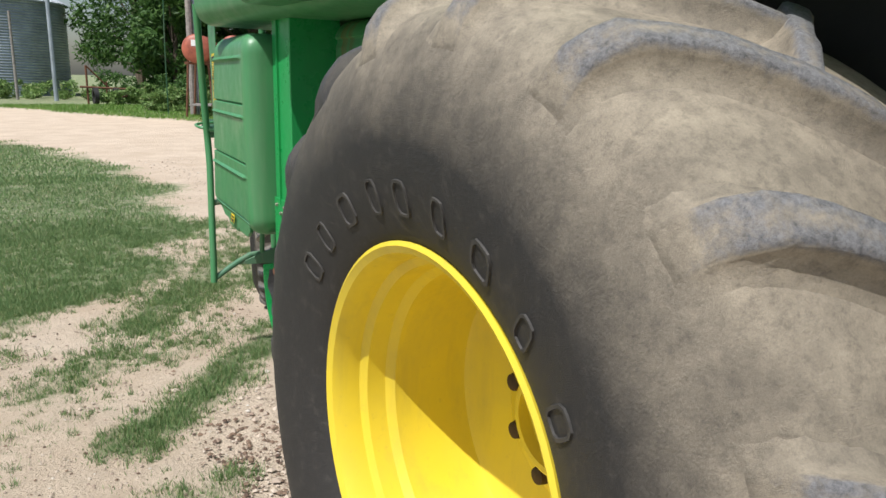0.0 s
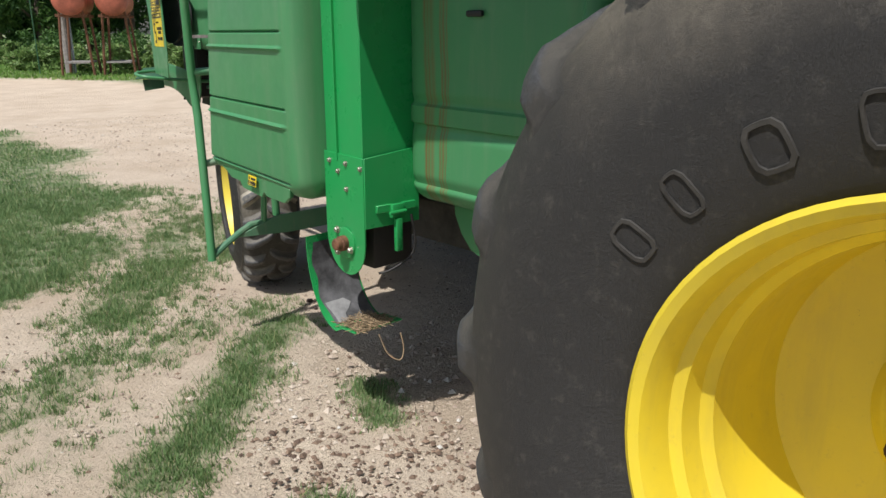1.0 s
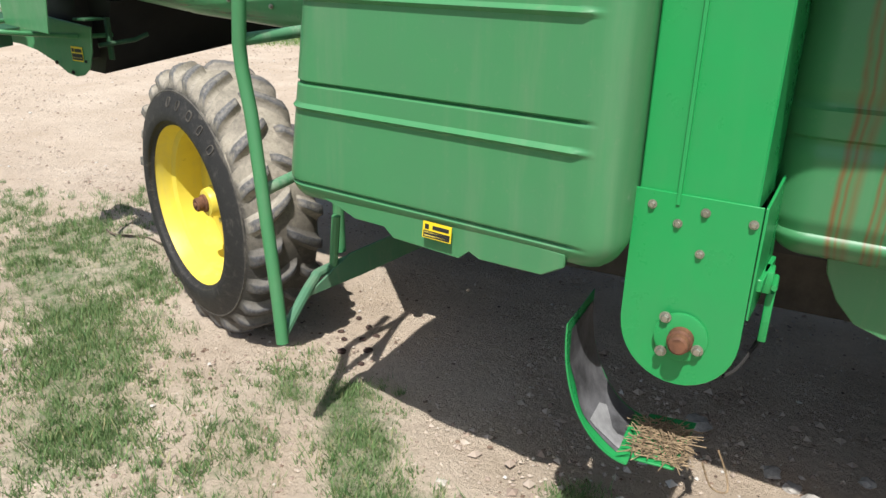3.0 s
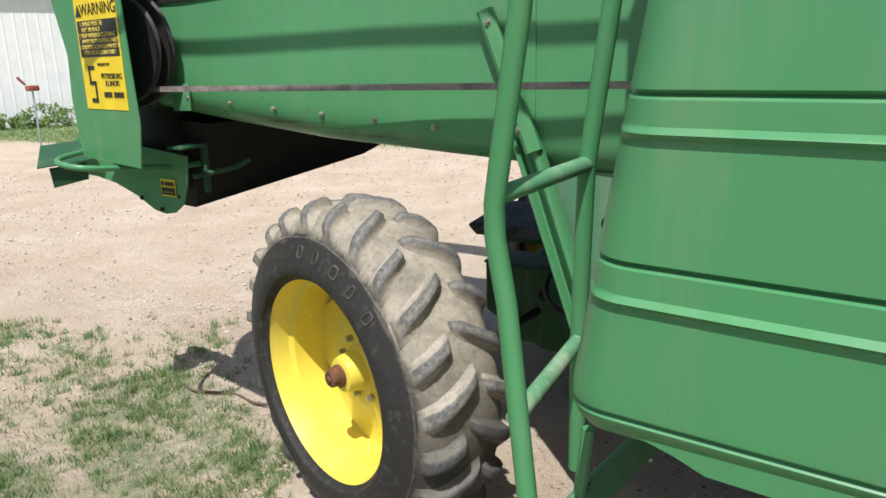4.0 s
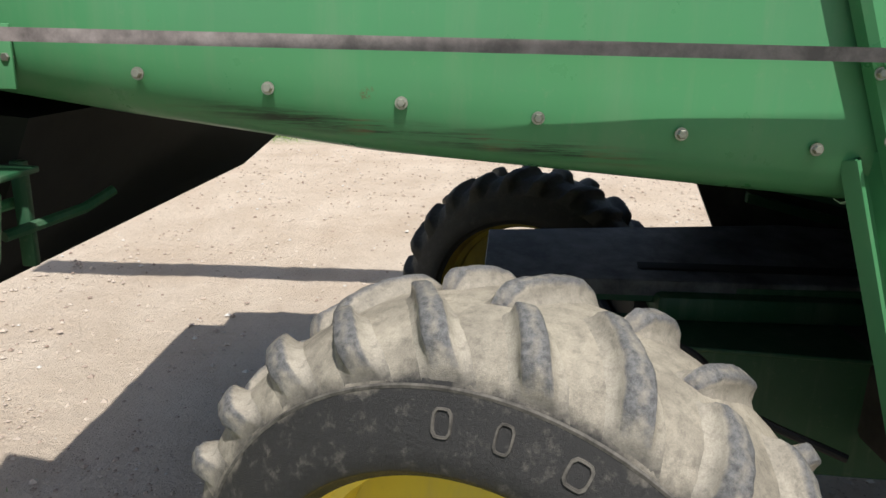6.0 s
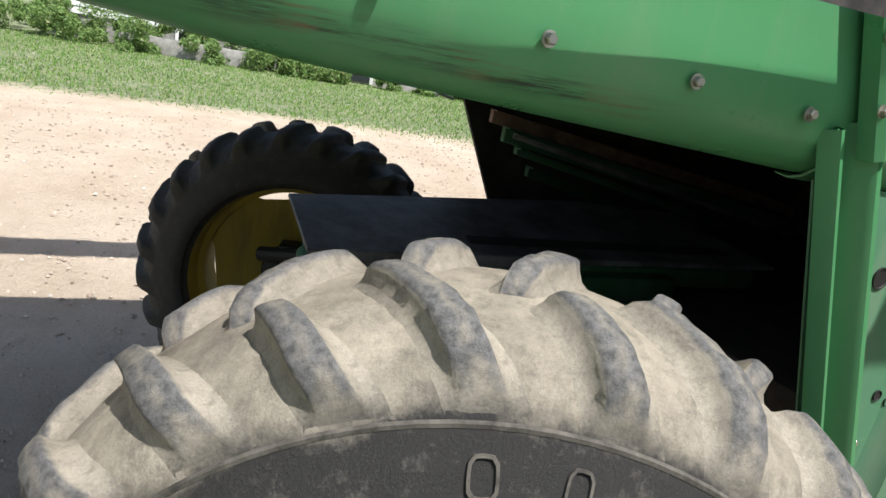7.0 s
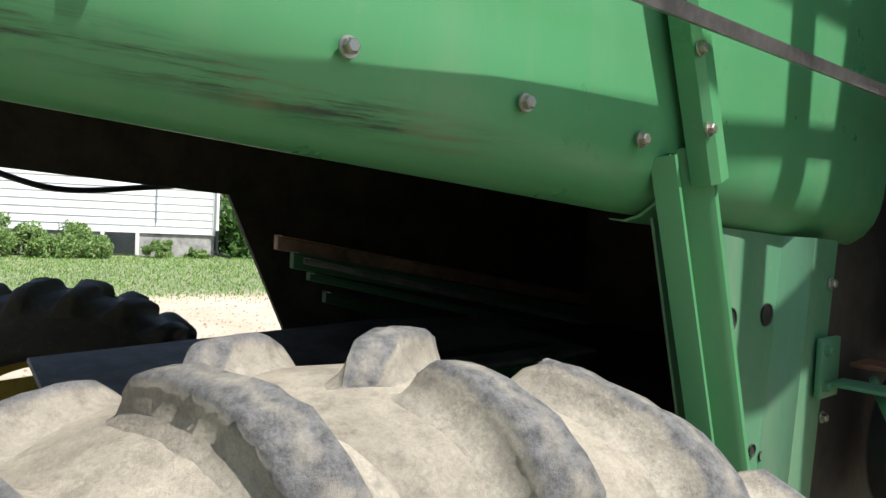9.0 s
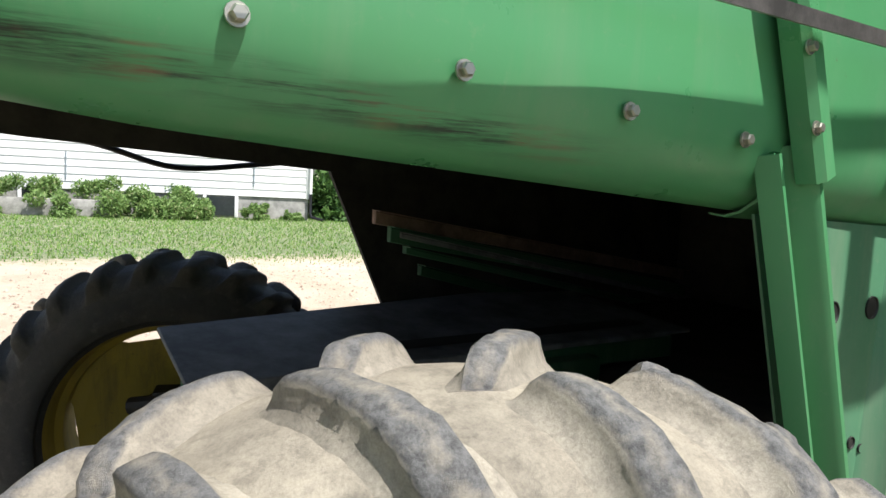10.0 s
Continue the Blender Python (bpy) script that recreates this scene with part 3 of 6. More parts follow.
def tyre_lug(W, R, r0, side, u_from, sweep, way, h, w, end, blunt, bend, seed):
    """One curved tread bar on one half of the tread, at angle 0."""
    d, a, r = arc_profile(W, R, r0)
    bm = bmesh.new()
    tread = np.interp(0.86 * W / 2, a[:20], d[:20])
    worn = bm.verts.layers.float.new("worn")
    rnd = random.Random(seed)
    st = 18
    rows = []
    for j in range(st):
        s = j / (st - 1)
        u = u_from * tread + (end - u_from * tread) * s
        uu = abs(u)
        aa, rr = np.interp(uu, d, a), np.interp(uu, d, r)
        a1, r1 = np.interp(uu + 0.004, d, a), np.interp(uu + 0.004, d, r)
        tx, tr = a1 - aa, r1 - rr
        ln = math.hypot(tx, tr) or 1
        na, nr = -tr / ln, tx / ln
        flip = 1 if u >= 0 else -1
        th = way * sweep * (min(max(1 - u / tread, 0), 1.2) ** bend)
        fade = min(1, (1 - s) / blunt)
        fade = fade * fade * (3 - 2 * fade)
        hh = h * (-0.04 + 1.04 * fade) * (1 - 0.10 * rnd.random()) * (0.05, 0.62, 0.93)[min(j, 2)] ** (j < 3)
        ww = w * (0.90 + 0.45 * s) * (1 + 0.07 * (rnd.random() - 0.5)) * (0.8 if j == 0 else 1)
        ring = []
        for off, up, wear in LUG_SECTION:
            up = up * hh - 0.005 * (up == 0)
            ra = rr + nr * up
            ax = side * flip * (aa + na * up)
            t2 = th + off * ww / rr
            v = bm.verts.new((ax, ra * math.cos(t2), ra * math.sin(t2)))
            v[worn] = wear * (0.35 + 0.65 * min(1, fade * 1.5))
            ring.append(v)
        rows.append(ring)
    for p, q in zip(rows, rows[1:]):
        for k in range(len(LUG_SECTION) - 1):
            bm.faces.new((p[k], p[k + 1], q[k + 1], q[k]))
    bm.faces.new(rows[0])
    bm.faces.new(rows[-1][::-1])
    return bm


def fit_lugs(parent, m, spec):
    """All bars of a tyre: long and short ones by turns, on both halves."""
    count, sweep, way, h, w, long_to, short_to, end, blunt, bend, start = spec["lugs"]
    for side in (-1, 1):
        first = {}
        for i in range(count):
            th = start + 2 * math.pi * (i + spec["stagger"] * (side > 0)) / count
            turn = m @ Matrix.Rotation(th, 4, "X")
            # bars turned from the sun get rubber darkened for shade and less dust
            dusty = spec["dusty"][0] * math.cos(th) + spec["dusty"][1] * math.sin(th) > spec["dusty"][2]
            mat = spec["lug_mat"] if dusty else spec.get("lug_shaded", spec["lug_mat"])
            kind = (i % 4, mat.name)
            if kind not in first:
                bm = tyre_lug(spec["W"], spec["R"], spec["r0"], side, long_to if i % 2 == 0 else short_to, sweep, way, h, w, end, blunt, bend, i % 4 * 7 + side)
                first[kind] = part("tread_lug", bm, mat, parent, "", turn, 0.9)
            else:
                again(first[kind], parent, turn)


def wheel(name, m, spec, label, rubber_mat, coat=YELLOW):
    """A wheel on the local x axis; the dished side looks to -x."""
    rim = bmesh.new()
    lathe(rim, spec["rim"], 72)
    w = part(name, rim, coat, combine, label, m, 0.5)
    part("tyre", tyre_carcass(spec["W"], spec["R"], spec["r0"]), rubber_mat, w, "black rubber tyre caked with pale dust", m)
    fit_lugs(w, m, spec)
    hub = bmesh.new()
    lathe(hub, spec["hub"], 40)
    part("hub", hub, coat, w, "yellow wheel hub", m, 0.5)
    for i in range(spec["bolts"]):
        th = 2 * math.pi * (i + 0.35) / spec["bolts"]
        bm = bmesh.new()
        lathe(bm, [(0, 0.0001), (0, spec["bolt_r"] * 1.05), (-0.010, spec["bolt_r"]), (-0.022, spec["bolt_r"] * 0.9), (-0.024, 0.0001)], 6 if spec["bolt_r"] < 0.02 else 14)
        part("wheel_bolt", bm, BROWN_IRON if spec["bolt_r"] > 0.02 else ZINC, w, "", m @ Matrix.Translation((spec["bolt_x"], spec["bolt_c"] * math.cos(th), spec["bolt_c"] * math.sin(th))))
    return w


def tyre_ring(parent, m, W, R, r0, ring_r, rad=0.0025):
    """The fine moulded ridge round the sidewall."""
    d, a, r = arc_profile(W, R, r0)
    u = float(np.interp(-ring_r, -r, d))
    aa, rr = -np.interp(u, d, a), np.interp(u, d, r)
    bm = bmesh.new()
    lathe(bm, [(aa + 0.004, rr - 2 * rad), (aa - rad, rr - rad), (aa - rad, rr + rad), (aa + 0.004, rr + 2 * rad)], 96)
    part("sidewall_ridge", bm, LETTER_PALE, parent, "", m)


def tyre_marks(parent, m, W, R, r0, mid_r, angles, size, mat):
    """Raised outline blocks where the sidewall carries its moulded maker's marks."""
    d, a, r = arc_profile(W, R, r0)
    u = float(np.interp(-mid_r, -r, d))
    for k, th in enumerate(angles):
        th = radians(th)
        wd = size * (0.72, 0.62, 0.85, 0.60)[k % 4]
        bm = bmesh.new()
        n = 16
        rings = []
        for inset, up in ((0.0, -0.004), (0.05, 0.004), (0.26, 0.004), (0.31, -0.004)):
            ring = []
            for j in range(n):
                q = 2 * math.pi * j / n + math.pi / n
                cx, cy = math.cos(q), math.sin(q)
                s = 1 / max(abs(cx), abs(cy)) ** 0.72
                lx, ly = cx * s * (wd / 2) * (1 - inset), cy * s * (size / 2) * (1 - inset * wd / size)
                uu = u - ly
                aa, rr = np.interp(uu, d, a), np.interp(uu, d, r)
                a1, r1 = np.interp(uu + 0.004, d, a), np.interp(uu + 0.004, d, r)
                ln = math.hypot(a1 - aa, r1 - rr)
                na, nr = -(r1 - rr) / ln, (a1 - aa) / ln
                t2 = th + lx / rr
                ring.append(bm.verts.new((-(aa + na * up), (rr + nr * up) * math.cos(t2), (rr + nr * up) * math.sin(t2))))
            rings.append(ring)
        for p, q in zip(rings, rings[1:]):
            for j in range(n):
                bm.faces.new((p[j], p[(j + 1) % n], q[(j + 1) % n], q[j]))
        part("moulded_mark", bm, mat, parent, "", m)


BROWN_IRON = plain("dark_rusted_bolt", (0.055, 0.030, 0.022), 0.75, 0.1, 0.3, 22)
LETTER_PALE = plain("dusty_moulded_rubber", (0.095, 0.086, 0.072), 0.8, 0, 0.3, 40)

FRONT = dict(stagger=0.5, W=0.85, R=0.968, r0=0.455, lug_mat=LUG_FRONT, lug_shaded=LUG_FRONT_SHADED, dusty=(-0.72, 0.70, 0.25),
             rim=[(-0.335, 0.456), (-0.352, 0.474), (-0.370, 0.478), (-0.376, 0.468), (-0.366, 0.452), (-0.340, 0.441), (-0.295, 0.436), (-0.280, 0.418), (-0.230, 0.412),
                  (-0.208, 0.396), (-0.03, 0.390), (0.005, 0.380), (0.030, 0.340), (0.045, 0.215), (0.035, 0.200), (0.030, 0.190), (0.030, 0.001)],
             hub=[(0.03, 0.135), (-0.005, 0.132), (-0.012, 0.122), (-0.012, 0.108), (0.022, 0.104), (0.023, 0.001)],
             lugs=(18, 0.26, 1, 0.056, 0.050, -0.34, -0.12, 0.440, 0.30, 1.5, 0.290), bolts=8, bolt_r=0.024, bolt_x=0.028, bolt_c=0.168)
FRONT_YAW = -0.062
fn = Vector((math.cos(FRONT_YAW), math.sin(FRONT_YAW), 0))
front_m = Matrix.Translation(Vector((0.905, 1.142, 0.945)) + fn * 0.37) @ Matrix.Rotation(FRONT_YAW, 4, "Z")
fw = wheel("front_wheel", front_m, FRONT, "large yellow drive wheel with a dusty lugged tyre", RUBBER_FRONT)
tyre_marks(fw, front_m, FRONT["W"], FRONT["R"], FRONT["r0"], 0.572, (35.4, 47.7, 62.8, 77.2, 89.2, 103.3, 117.8, 132.6, 147), 0.080, LETTER)
bm = bmesh.new()
tube(bm, [(0.02, 0.19, 0.28), (-0.03, 0.193, 0.285), (-0.05, 0.195, 0.288)], 0.009, 8)
part("valve_stem", bm, BLACK, fw, "", front_m)

REAR = dict(stagger=1.0, W=0.43, R=0.618, r0=0.386, lug_mat=LUG_REAR, lug_shaded=LUG_REAR_SHADED, dusty=(-0.1, 1.0, 0.05),
            rim=[(-0.164, 0.385), (-0.176, 0.400), (-0.186, 0.4035), (-0.190, 0.396), (-0.182, 0.384), (-0.154, 0.374), (-0.109, 0.367), (-0.094, 0.347), (0.050, 0.340),
                 (0.080, 0.345), (0.100, 0.367), (0.154, 0.374), (0.182, 0.384), (0.190, 0.396), (0.186, 0.4035), (0.164, 0.385)],
            hub=[(-0.005, 0.096), (-0.012, 0.092), (-0.03, 0.078), (-0.085, 0.070), (-0.100, 0.064), (-0.104, 0.050), (-0.106, 0.001)],
            bolts=8, bolt_r=0.013, bolt_x=-0.006, bolt_c=0.118)
RA = arc_profile(REAR["W"], REAR["R"], REAR["r0"])
REAR["lugs"] = (24, 0.20, -1, 0.038, 0.034, -0.10, 0.20, float(np.interp(-0.537, -RA[2], RA[0])), 0.40, 1.25, 0.471)


def rim_disc(bm, flats, n=120):
    """The wheel's centre plate: a shallow dish whose edge is cut flat in four places, leaving slits to the rim."""
    rings = []
    for x, r in ((-0.005, 0.001), (-0.005, 0.145), (0.004, 0.175), (0.026, 0.245), (0.034, 0.290), (0.036, 0.341), (0.042, 0.341), (0.040, 0.290)):
        ring = []
        for k in range(n):
            a = 2 * math.pi * k / n
            q = min(abs((a - radians(f) + math.pi) % (2 * math.pi) - math.pi) for f in flats)
            lim = 0.308 / math.cos(min(q, 0.35)) if q < 0.35 else 0.341
            ring.append(bm.verts.new((x, min(r, lim) * math.cos(a), min(r, lim) * math.sin(a))))
        rings.append(ring)
    for p, q in zip(rings, rings[1:]):
        for k in range(n):
            bm.faces.new((p[k], p[(k + 1) % n], q[(k + 1) % n], q[k]))
    return bm


REAR_YAW, REAR_CAMBER = -0.373, -0.0226
rear_turn = Matrix.Rotation(REAR_YAW, 4, "Z") @ Matrix.Rotation(REAR_CAMBER, 4, "Y")
rear_m = Matrix.Translation(Vector((2.2306, 5.5602, 0.5545)) + (rear_turn @ Vector((0.19, 0, 0)))) @ rear_turn
rw = wheel("rear_wheel", rear_m, REAR, "yellow steering wheel, turned, with a dusty bar-tread tyre", RUBBER_REAR, YELLOW_DUSTY)
part("wheel_disc", rim_disc(bmesh.new(), (-38, 52, 142, 232)), YELLOW_DUSTY, rw, "yellow dished wheel disc", rear_m, 0.5)
tyre_ring(rw, rear_m, REAR["W"], REAR["R"], REAR["r0"], 0.534)
tyre_marks(rw, rear_m, REAR["W"], REAR["R"], REAR["r0"], 0.488, (86, 97.5, 111, 123, 135.5), 0.048, LETTER_PALE)
bm = bmesh.new()
tube(bm, [(0.03, 0.09, 0.322), (-0.01, 0.088, 0.318), (-0.05, 0.086, 0.312)], 0.008, 8)
part("valve_stem", bm, ZINC, rw, "", rear_m)
bm = bmesh.new()
lathe(bm, [(-0.103, 0.044), (-0.114, 0.043), (-0.118, 0.034), (-0.146, 0.033), (-0.152, 0.028), (-0.151, 0.014), (-0.158, 0.012), (-0.159, 0.001)], 28)
part("hub_cap", bm, RUST, rw, "rusty brown hub cap", rear_m)
far_spec = dict(REAR, lug_mat=RUBBER_FAR, lug_shaded=RUBBER_FAR, R=0.580)
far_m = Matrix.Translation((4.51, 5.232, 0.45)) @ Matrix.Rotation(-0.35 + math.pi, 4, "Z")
far_wheel = wheel("rear_wheel", far_m, far_spec, "yellow steering wheel with a dark tyre on the far side", RUBBER_FAR, YELLOW_SHADED_MUD)
part("wheel_disc", rim_disc(bmesh.new(), (8, 98, 188, 278)), YELLOW_SHADED_MUD, far_wheel, "yellow wheel disc, darkened for caked mud and shade", far_m, 0.5)


bm = bmesh.new()
lathe(bm, [(0.04, 0.13), (0.09, 0.12), (0.10, 0.08), (0.17, 0.07), (0.175, 0.001)], 30)
box(bm, (0.10, -0.05, -0.16), (0.20, 0.05, 0.16), 0.01)
tube(bm, smooth_line([(0.12, 0.10, 0.05), (0.20, 0.16, 0.10), (0.26, 0.12, 0.02)], 5), 0.022, 8)
tube(bm, [(0.15, -0.12, 0.10), (0.24, 0.05, 0.14)], 0.030, 10)
part("knuckle", bm, BLACK, far_wheel, "dark grimy wheel knuckle", far_m)
bm = bmesh.new()
tube(bm, [(4.10, 5.30, 0.66), (3.86, 5.36, 0.60), (3.60, 5.34, 0.56)], [0.034, 0.040, 0.040], 12)
tube(bm, [(4.22, 5.27, 0.69), (4.10, 5.30, 0.66)], 0.016, 8)
part("steering_cylinder", bm, GREEN_PALE, combine, "pale green steering cylinder on the rear axle")


def lerp(x, xs, ys):
    return float(np.interp(x, xs, ys))


def moulded_shield(y0, y1, z0, z1, face, depth, rc, ro, ridges, step=0.018):
    """A moulded side shield: face(y, z) gives its outer x; rounded edges fall back by depth; ridges are (z, height, half width, ya, yb)."""
    zs = set(np.round(np.arange(z0, z1 + 1e-6, step), 4))
    for z, h, w, ya, yb in ridges:
        zs |= {round(z + k * w, 4) for k in (-1.3, -1, -0.5, 0, 0.5, 1, 1.3)}
    zs, ys = sorted(zs), np.linspace(y0, y1, int((y1 - y0) / step) + 1)
    cy, cz, hy, hz = (y0 + y1) / 2, (z0 + z1) / 2, (y1 - y0) / 2 - rc, (z1 - z0) / 2 - rc
    bm = bmesh.new()
    rows = []
    for z in zs:
        row = []
        for y in ys:
            qy, qz = abs(y - cy) - hy, abs(z - cz) - hz
            px, pz = y, z
            if qy > 0 and qz > 0:
                ln = math.hypot(qy, qz)
                if ln > rc:
                    px, pz = cy + math.copysign(hy + qy * rc / ln, y - cy), cz + math.copysign(hz + qz * rc / ln, z - cz)
                    ln = rc
                sd = rc - ln
            else:
                sd = rc - max(qy, qz)
            fall = 0.0
            if sd < ro:
                fall = depth * (1 - math.sqrt(max(0, 1 - (1 - sd / ro) ** 2)))
            off = 0.0
            for rz, h, w, ya, yb in ridges:
                k = abs(z - rz) / w
                e = min(1, max(0, (px - ya) / 0.03)) * min(1, max(0, (yb - px) / 0.03))
                if k < 1:
                    off += h * e * (0.5 + 0.5 * math.cos(math.pi * k))
            row.append(bm.verts.new((face(px, pz) + fall - off, px, pz)))
        rows.append(row)
    for p, q in zip(rows, rows[1:]):
        for a, b, c, d in zip(p, p[1:], q[1:], q):
            try:
                bm.faces.new((a, b, c, d))
            except ValueError:
                pass
    bmesh.ops.remove_doubles(bm, verts=bm.verts, dist=0.0004)
    edge = [e for e in bm.edges if len(e.link_faces) == 1]
    ext = bmesh.ops.extrude_edge_only(bm, edges=edge)
    for v in ext["geom"]:
        if isinstance(v, bmesh.types.BMVert):
            v.co.x += 0.16
    return bm


# rear side shield
rear_face = lambda y, z: 1.408 + 0.150 * (y - 3.47) + 0.02 * (1.6 - z) * (z < 1.6)
bm = moulded_shield(3.37, 4.385, 0.955, 1.955, rear_face, 0.085, 0.10, 0.085,
                    [(1.250, 0.013, 0.011, 3.46, 4.41), (1.317, -0.014, 0.008, 3.46, 4.41), (1.547, 0.013, 0.011, 3.46, 4.41), (1.610, -0.014, 0.008, 3.46, 4.41),
                     (1.83, 0.016, 0.014, 3.46, 4.41), (1.022, -0.010, 0.008, 3.46, 4.41)])
for v in bm.verts:
    v.co.y -= (0.165 * (v.co.z - 1.24) - 0.02) * float(ease(v.co.y, 3.5, 4.38))
shield = part("side_shield", bm, GREEN, combine, "faded green moulded side shield with pressed ribs", None, 0.8)
# ragged lower lip
bm = bmesh.new()
lip = [(3.50, 0.965), (3.56, 0.93), (3.74, 0.925), (3.77, 0.945), (3.80, 0.912), (4.02, 0.918), (4.05, 0.95), (4.16, 0.945), (4.22, 0.97), (4.33, 0.995), (4.33, 1.03), (3.50, 1.0)]
sheet(bm, [(rear_face(y, z) + 0.010, y, z) for y, z in lip], (0.02, 0, 0), 0.003)
part("shield_lip", bm, GREEN, shield, "bent lower flange of the shield")


def decal(parent, at, right, up, w, h, bands):
    """A flat decal: bands of (x0, x1, y0, y1, material), in shares of its size."""
    r, u = Vector(right).normalized(), Vector(up).normalized()
    n = r.cross(u)
    bm = bmesh.new()
    o = Vector(at)
    sheet(bm, [o - r * w / 2 - u * h / 2, o + r * w / 2 - u * h / 2, o + r * w / 2 + u * h / 2, o - r * w / 2 + u * h / 2], n * 0.0015)
    base = part("decal", bm, DECAL_YELLOW, parent, "yellow warning decal")
    for x0, x1, y0, y1, mat in bands:
        bm = bmesh.new()
        a = o + n * 0.0016
        sheet(bm, [a + r * w * (x - 0.5) + u * h * (y - 0.5) for x, y in ((x0, y0), (x1, y0), (x1, y1), (x0, y1))], n * 0.0008)
        part("decal_print", bm, mat, base)
    return base


def frame_of(at, right, up):
    r, u = Vector(right).normalized(), Vector(up).normalized()
    n = r.cross(u)
    m = Matrix((r, u, n)).transposed().to_4x4()
    m.translation = at
    return m


decal(shield, (rear_face(3.862, 0.978) - 0.004, 3.862, 0.978), (-0.15, -1, 0), (0.15, 0, 1), 0.092, 0.044,
      [(0.04, 0.96, 0.06, 0.46, DECAL_BLACK), (0.08, 0.92, 0.32, 0.40, DECAL_TEXT), (0.08, 0.92, 0.12, 0.20, DECAL_TEXT), (0.35, 0.92, 0.58, 0.82, DECAL_BLACK), (0.08, 0.22, 0.55, 0.85, DECAL_BLACK)])

# front side shield
front_face = lambda y, z: 1.640 + 0.06 * (y - 2.3)
bm = moulded_shield(2.195, 3.10, 0.985, 2.0, front_face, 0.10, 0.10, 0.10, [], 0.0085)


def pocket(y, z, ya, yb, za, zb, lean, r):
    """Distance inside a rounded pressed field; the ya side leans by lean."""
    a = ya - lean * (z - za)
    cy, hy, cz, hz = (a + yb) / 2, (yb - a) / 2 - r, (za + zb) / 2, (zb - za) / 2 - r
    qy, qz = abs(y - cy) - hy, abs(z - cz) - hz
    return r - (math.hypot(max(qy, 0), max(qz, 0)) + min(max(qy, qz), 0))


for v in bm.verts:
    for one in ((2.320, 3.3, 1.050, 1.290, -0.13, 0.035), (2.300, 3.3, 1.352, 1.92, 0.13, 0.05)):
        d = pocket(v.co.y, v.co.z, *one)
        if d > 0:
            v.co.x += 0.015 * float(ease(d, 0.0, 0.009)) - 0.009 * float(ease(d, 0.012, 0.05))
fshield = part("side_shield", bm, GREEN_RUST, combine, "faded green side shield streaked with rust", None, 0.8)
bm = bmesh.new()
box(bm, (1.650, 2.66, 1.655), (1.668, 2.73, 1.675), 0.006)
part("latch_slot", bm, BLACK, fshield)

# clean grain elevator
face = lambda y: 1.512 + 0.10 * (y - 3.2)
bm = bmesh.new()
sheet(bm, [(face(3.105), 3.105, 1.15), (face(3.365), 3.365, 1.15), (face(3.365), 3.365, 2.6), (face(3.105), 3.105, 2.6)], (0.245, -0.02, 0), 0.004)
elevator = part("grain_elevator", bm, GREEN_NEW, combine, "bright green sheet-metal grain elevator")
bm = bmesh.new()
box(bm, (1.508, 3.268, 1.14), (1.520, 3.276, 2.6))
part("seam", bm, GREEN_NEW, elevator)
bm = bmesh.new()
cy, cz, hw = 3.232, 0.835, 0.140
outline = [(cy - hw, 1.165), (cy - hw, cz)] + [(cy + hw * math.cos(a), cz + hw * math.sin(a) * 1.05) for a in np.linspace(math.pi, 2 * math.pi, 18)][1:-1] + [(cy + hw, cz), (cy + hw, 1.165)]
sheet(bm, [(face(y) - 0.007, y, z) for y, z in outline], (0.006, 0, 0), 0.0015)
boot = part("boot_plate", bm, GREEN_NEW, elevator, "rounded boot plate of the elevator")
bm = bmesh.new()
sheet(bm, [(1.495, 3.090, 0.90), (1.745, 3.070, 0.90), (1.745, 3.070, 1.19), (1.495, 3.090, 1.165)], (0, -0.006, 0), 0.001)
sheet(bm, [(1.54, 3.082, 0.955), (1.72, 3.066, 0.955), (1.72, 3.066, 0.985), (1.54, 3.082, 0.985)], (0, -0.012, 0), 0.002)
part("side_plate", bm, GREEN_NEW, elevator)
for y, z in ((3.329, 1.131), (3.267, 1.096), (3.210, 1.132), (3.209, 1.034), (3.108, 1.125)):
    bm = bmesh.new()
    hexbolt(bm, (face(y) - 0.008, y, z), (-1, 0, 0), 0.0075, 0.008)
    part("bolt", bm, ZINC, elevator)
bm = bmesh.new()
tmp = bmesh.new()
lathe(tmp, [(0, 0.062), (-0.006, 0.062), (-0.008, 0.055), (-0.008, 0.001)], 28)
merge(bm, tmp, Matrix.Translation((1.502, 3.222, 0.822)))
part("bearing_flange", bm, GREEN_NEW, elevator)
bm = bmesh.new()
tmp = bmesh.new()
lathe(tmp, [(0, 0.030), (-0.022, 0.030), (-0.026, 0.025), (-0.028, 0.025), (-0.044, 0.023), (-0.048, 0.018), (-0.048, 0.001)], 24)
merge(bm, tmp, Matrix.Translation((1.494, 3.220, 0.822)))
part("bearing_collar", bm, RUST, elevator, "rusty bearing collar on the elevator shaft")
for y, z in ((3.262, 0.868), (3.262, 0.778), (3.180, 0.800)):
    bm = bmesh.new()
    hexbolt(bm, (1.494, y, z), (-1, 0, 0), 0.010, 0.012)
    part("bolt", bm, ZINC, elevator)
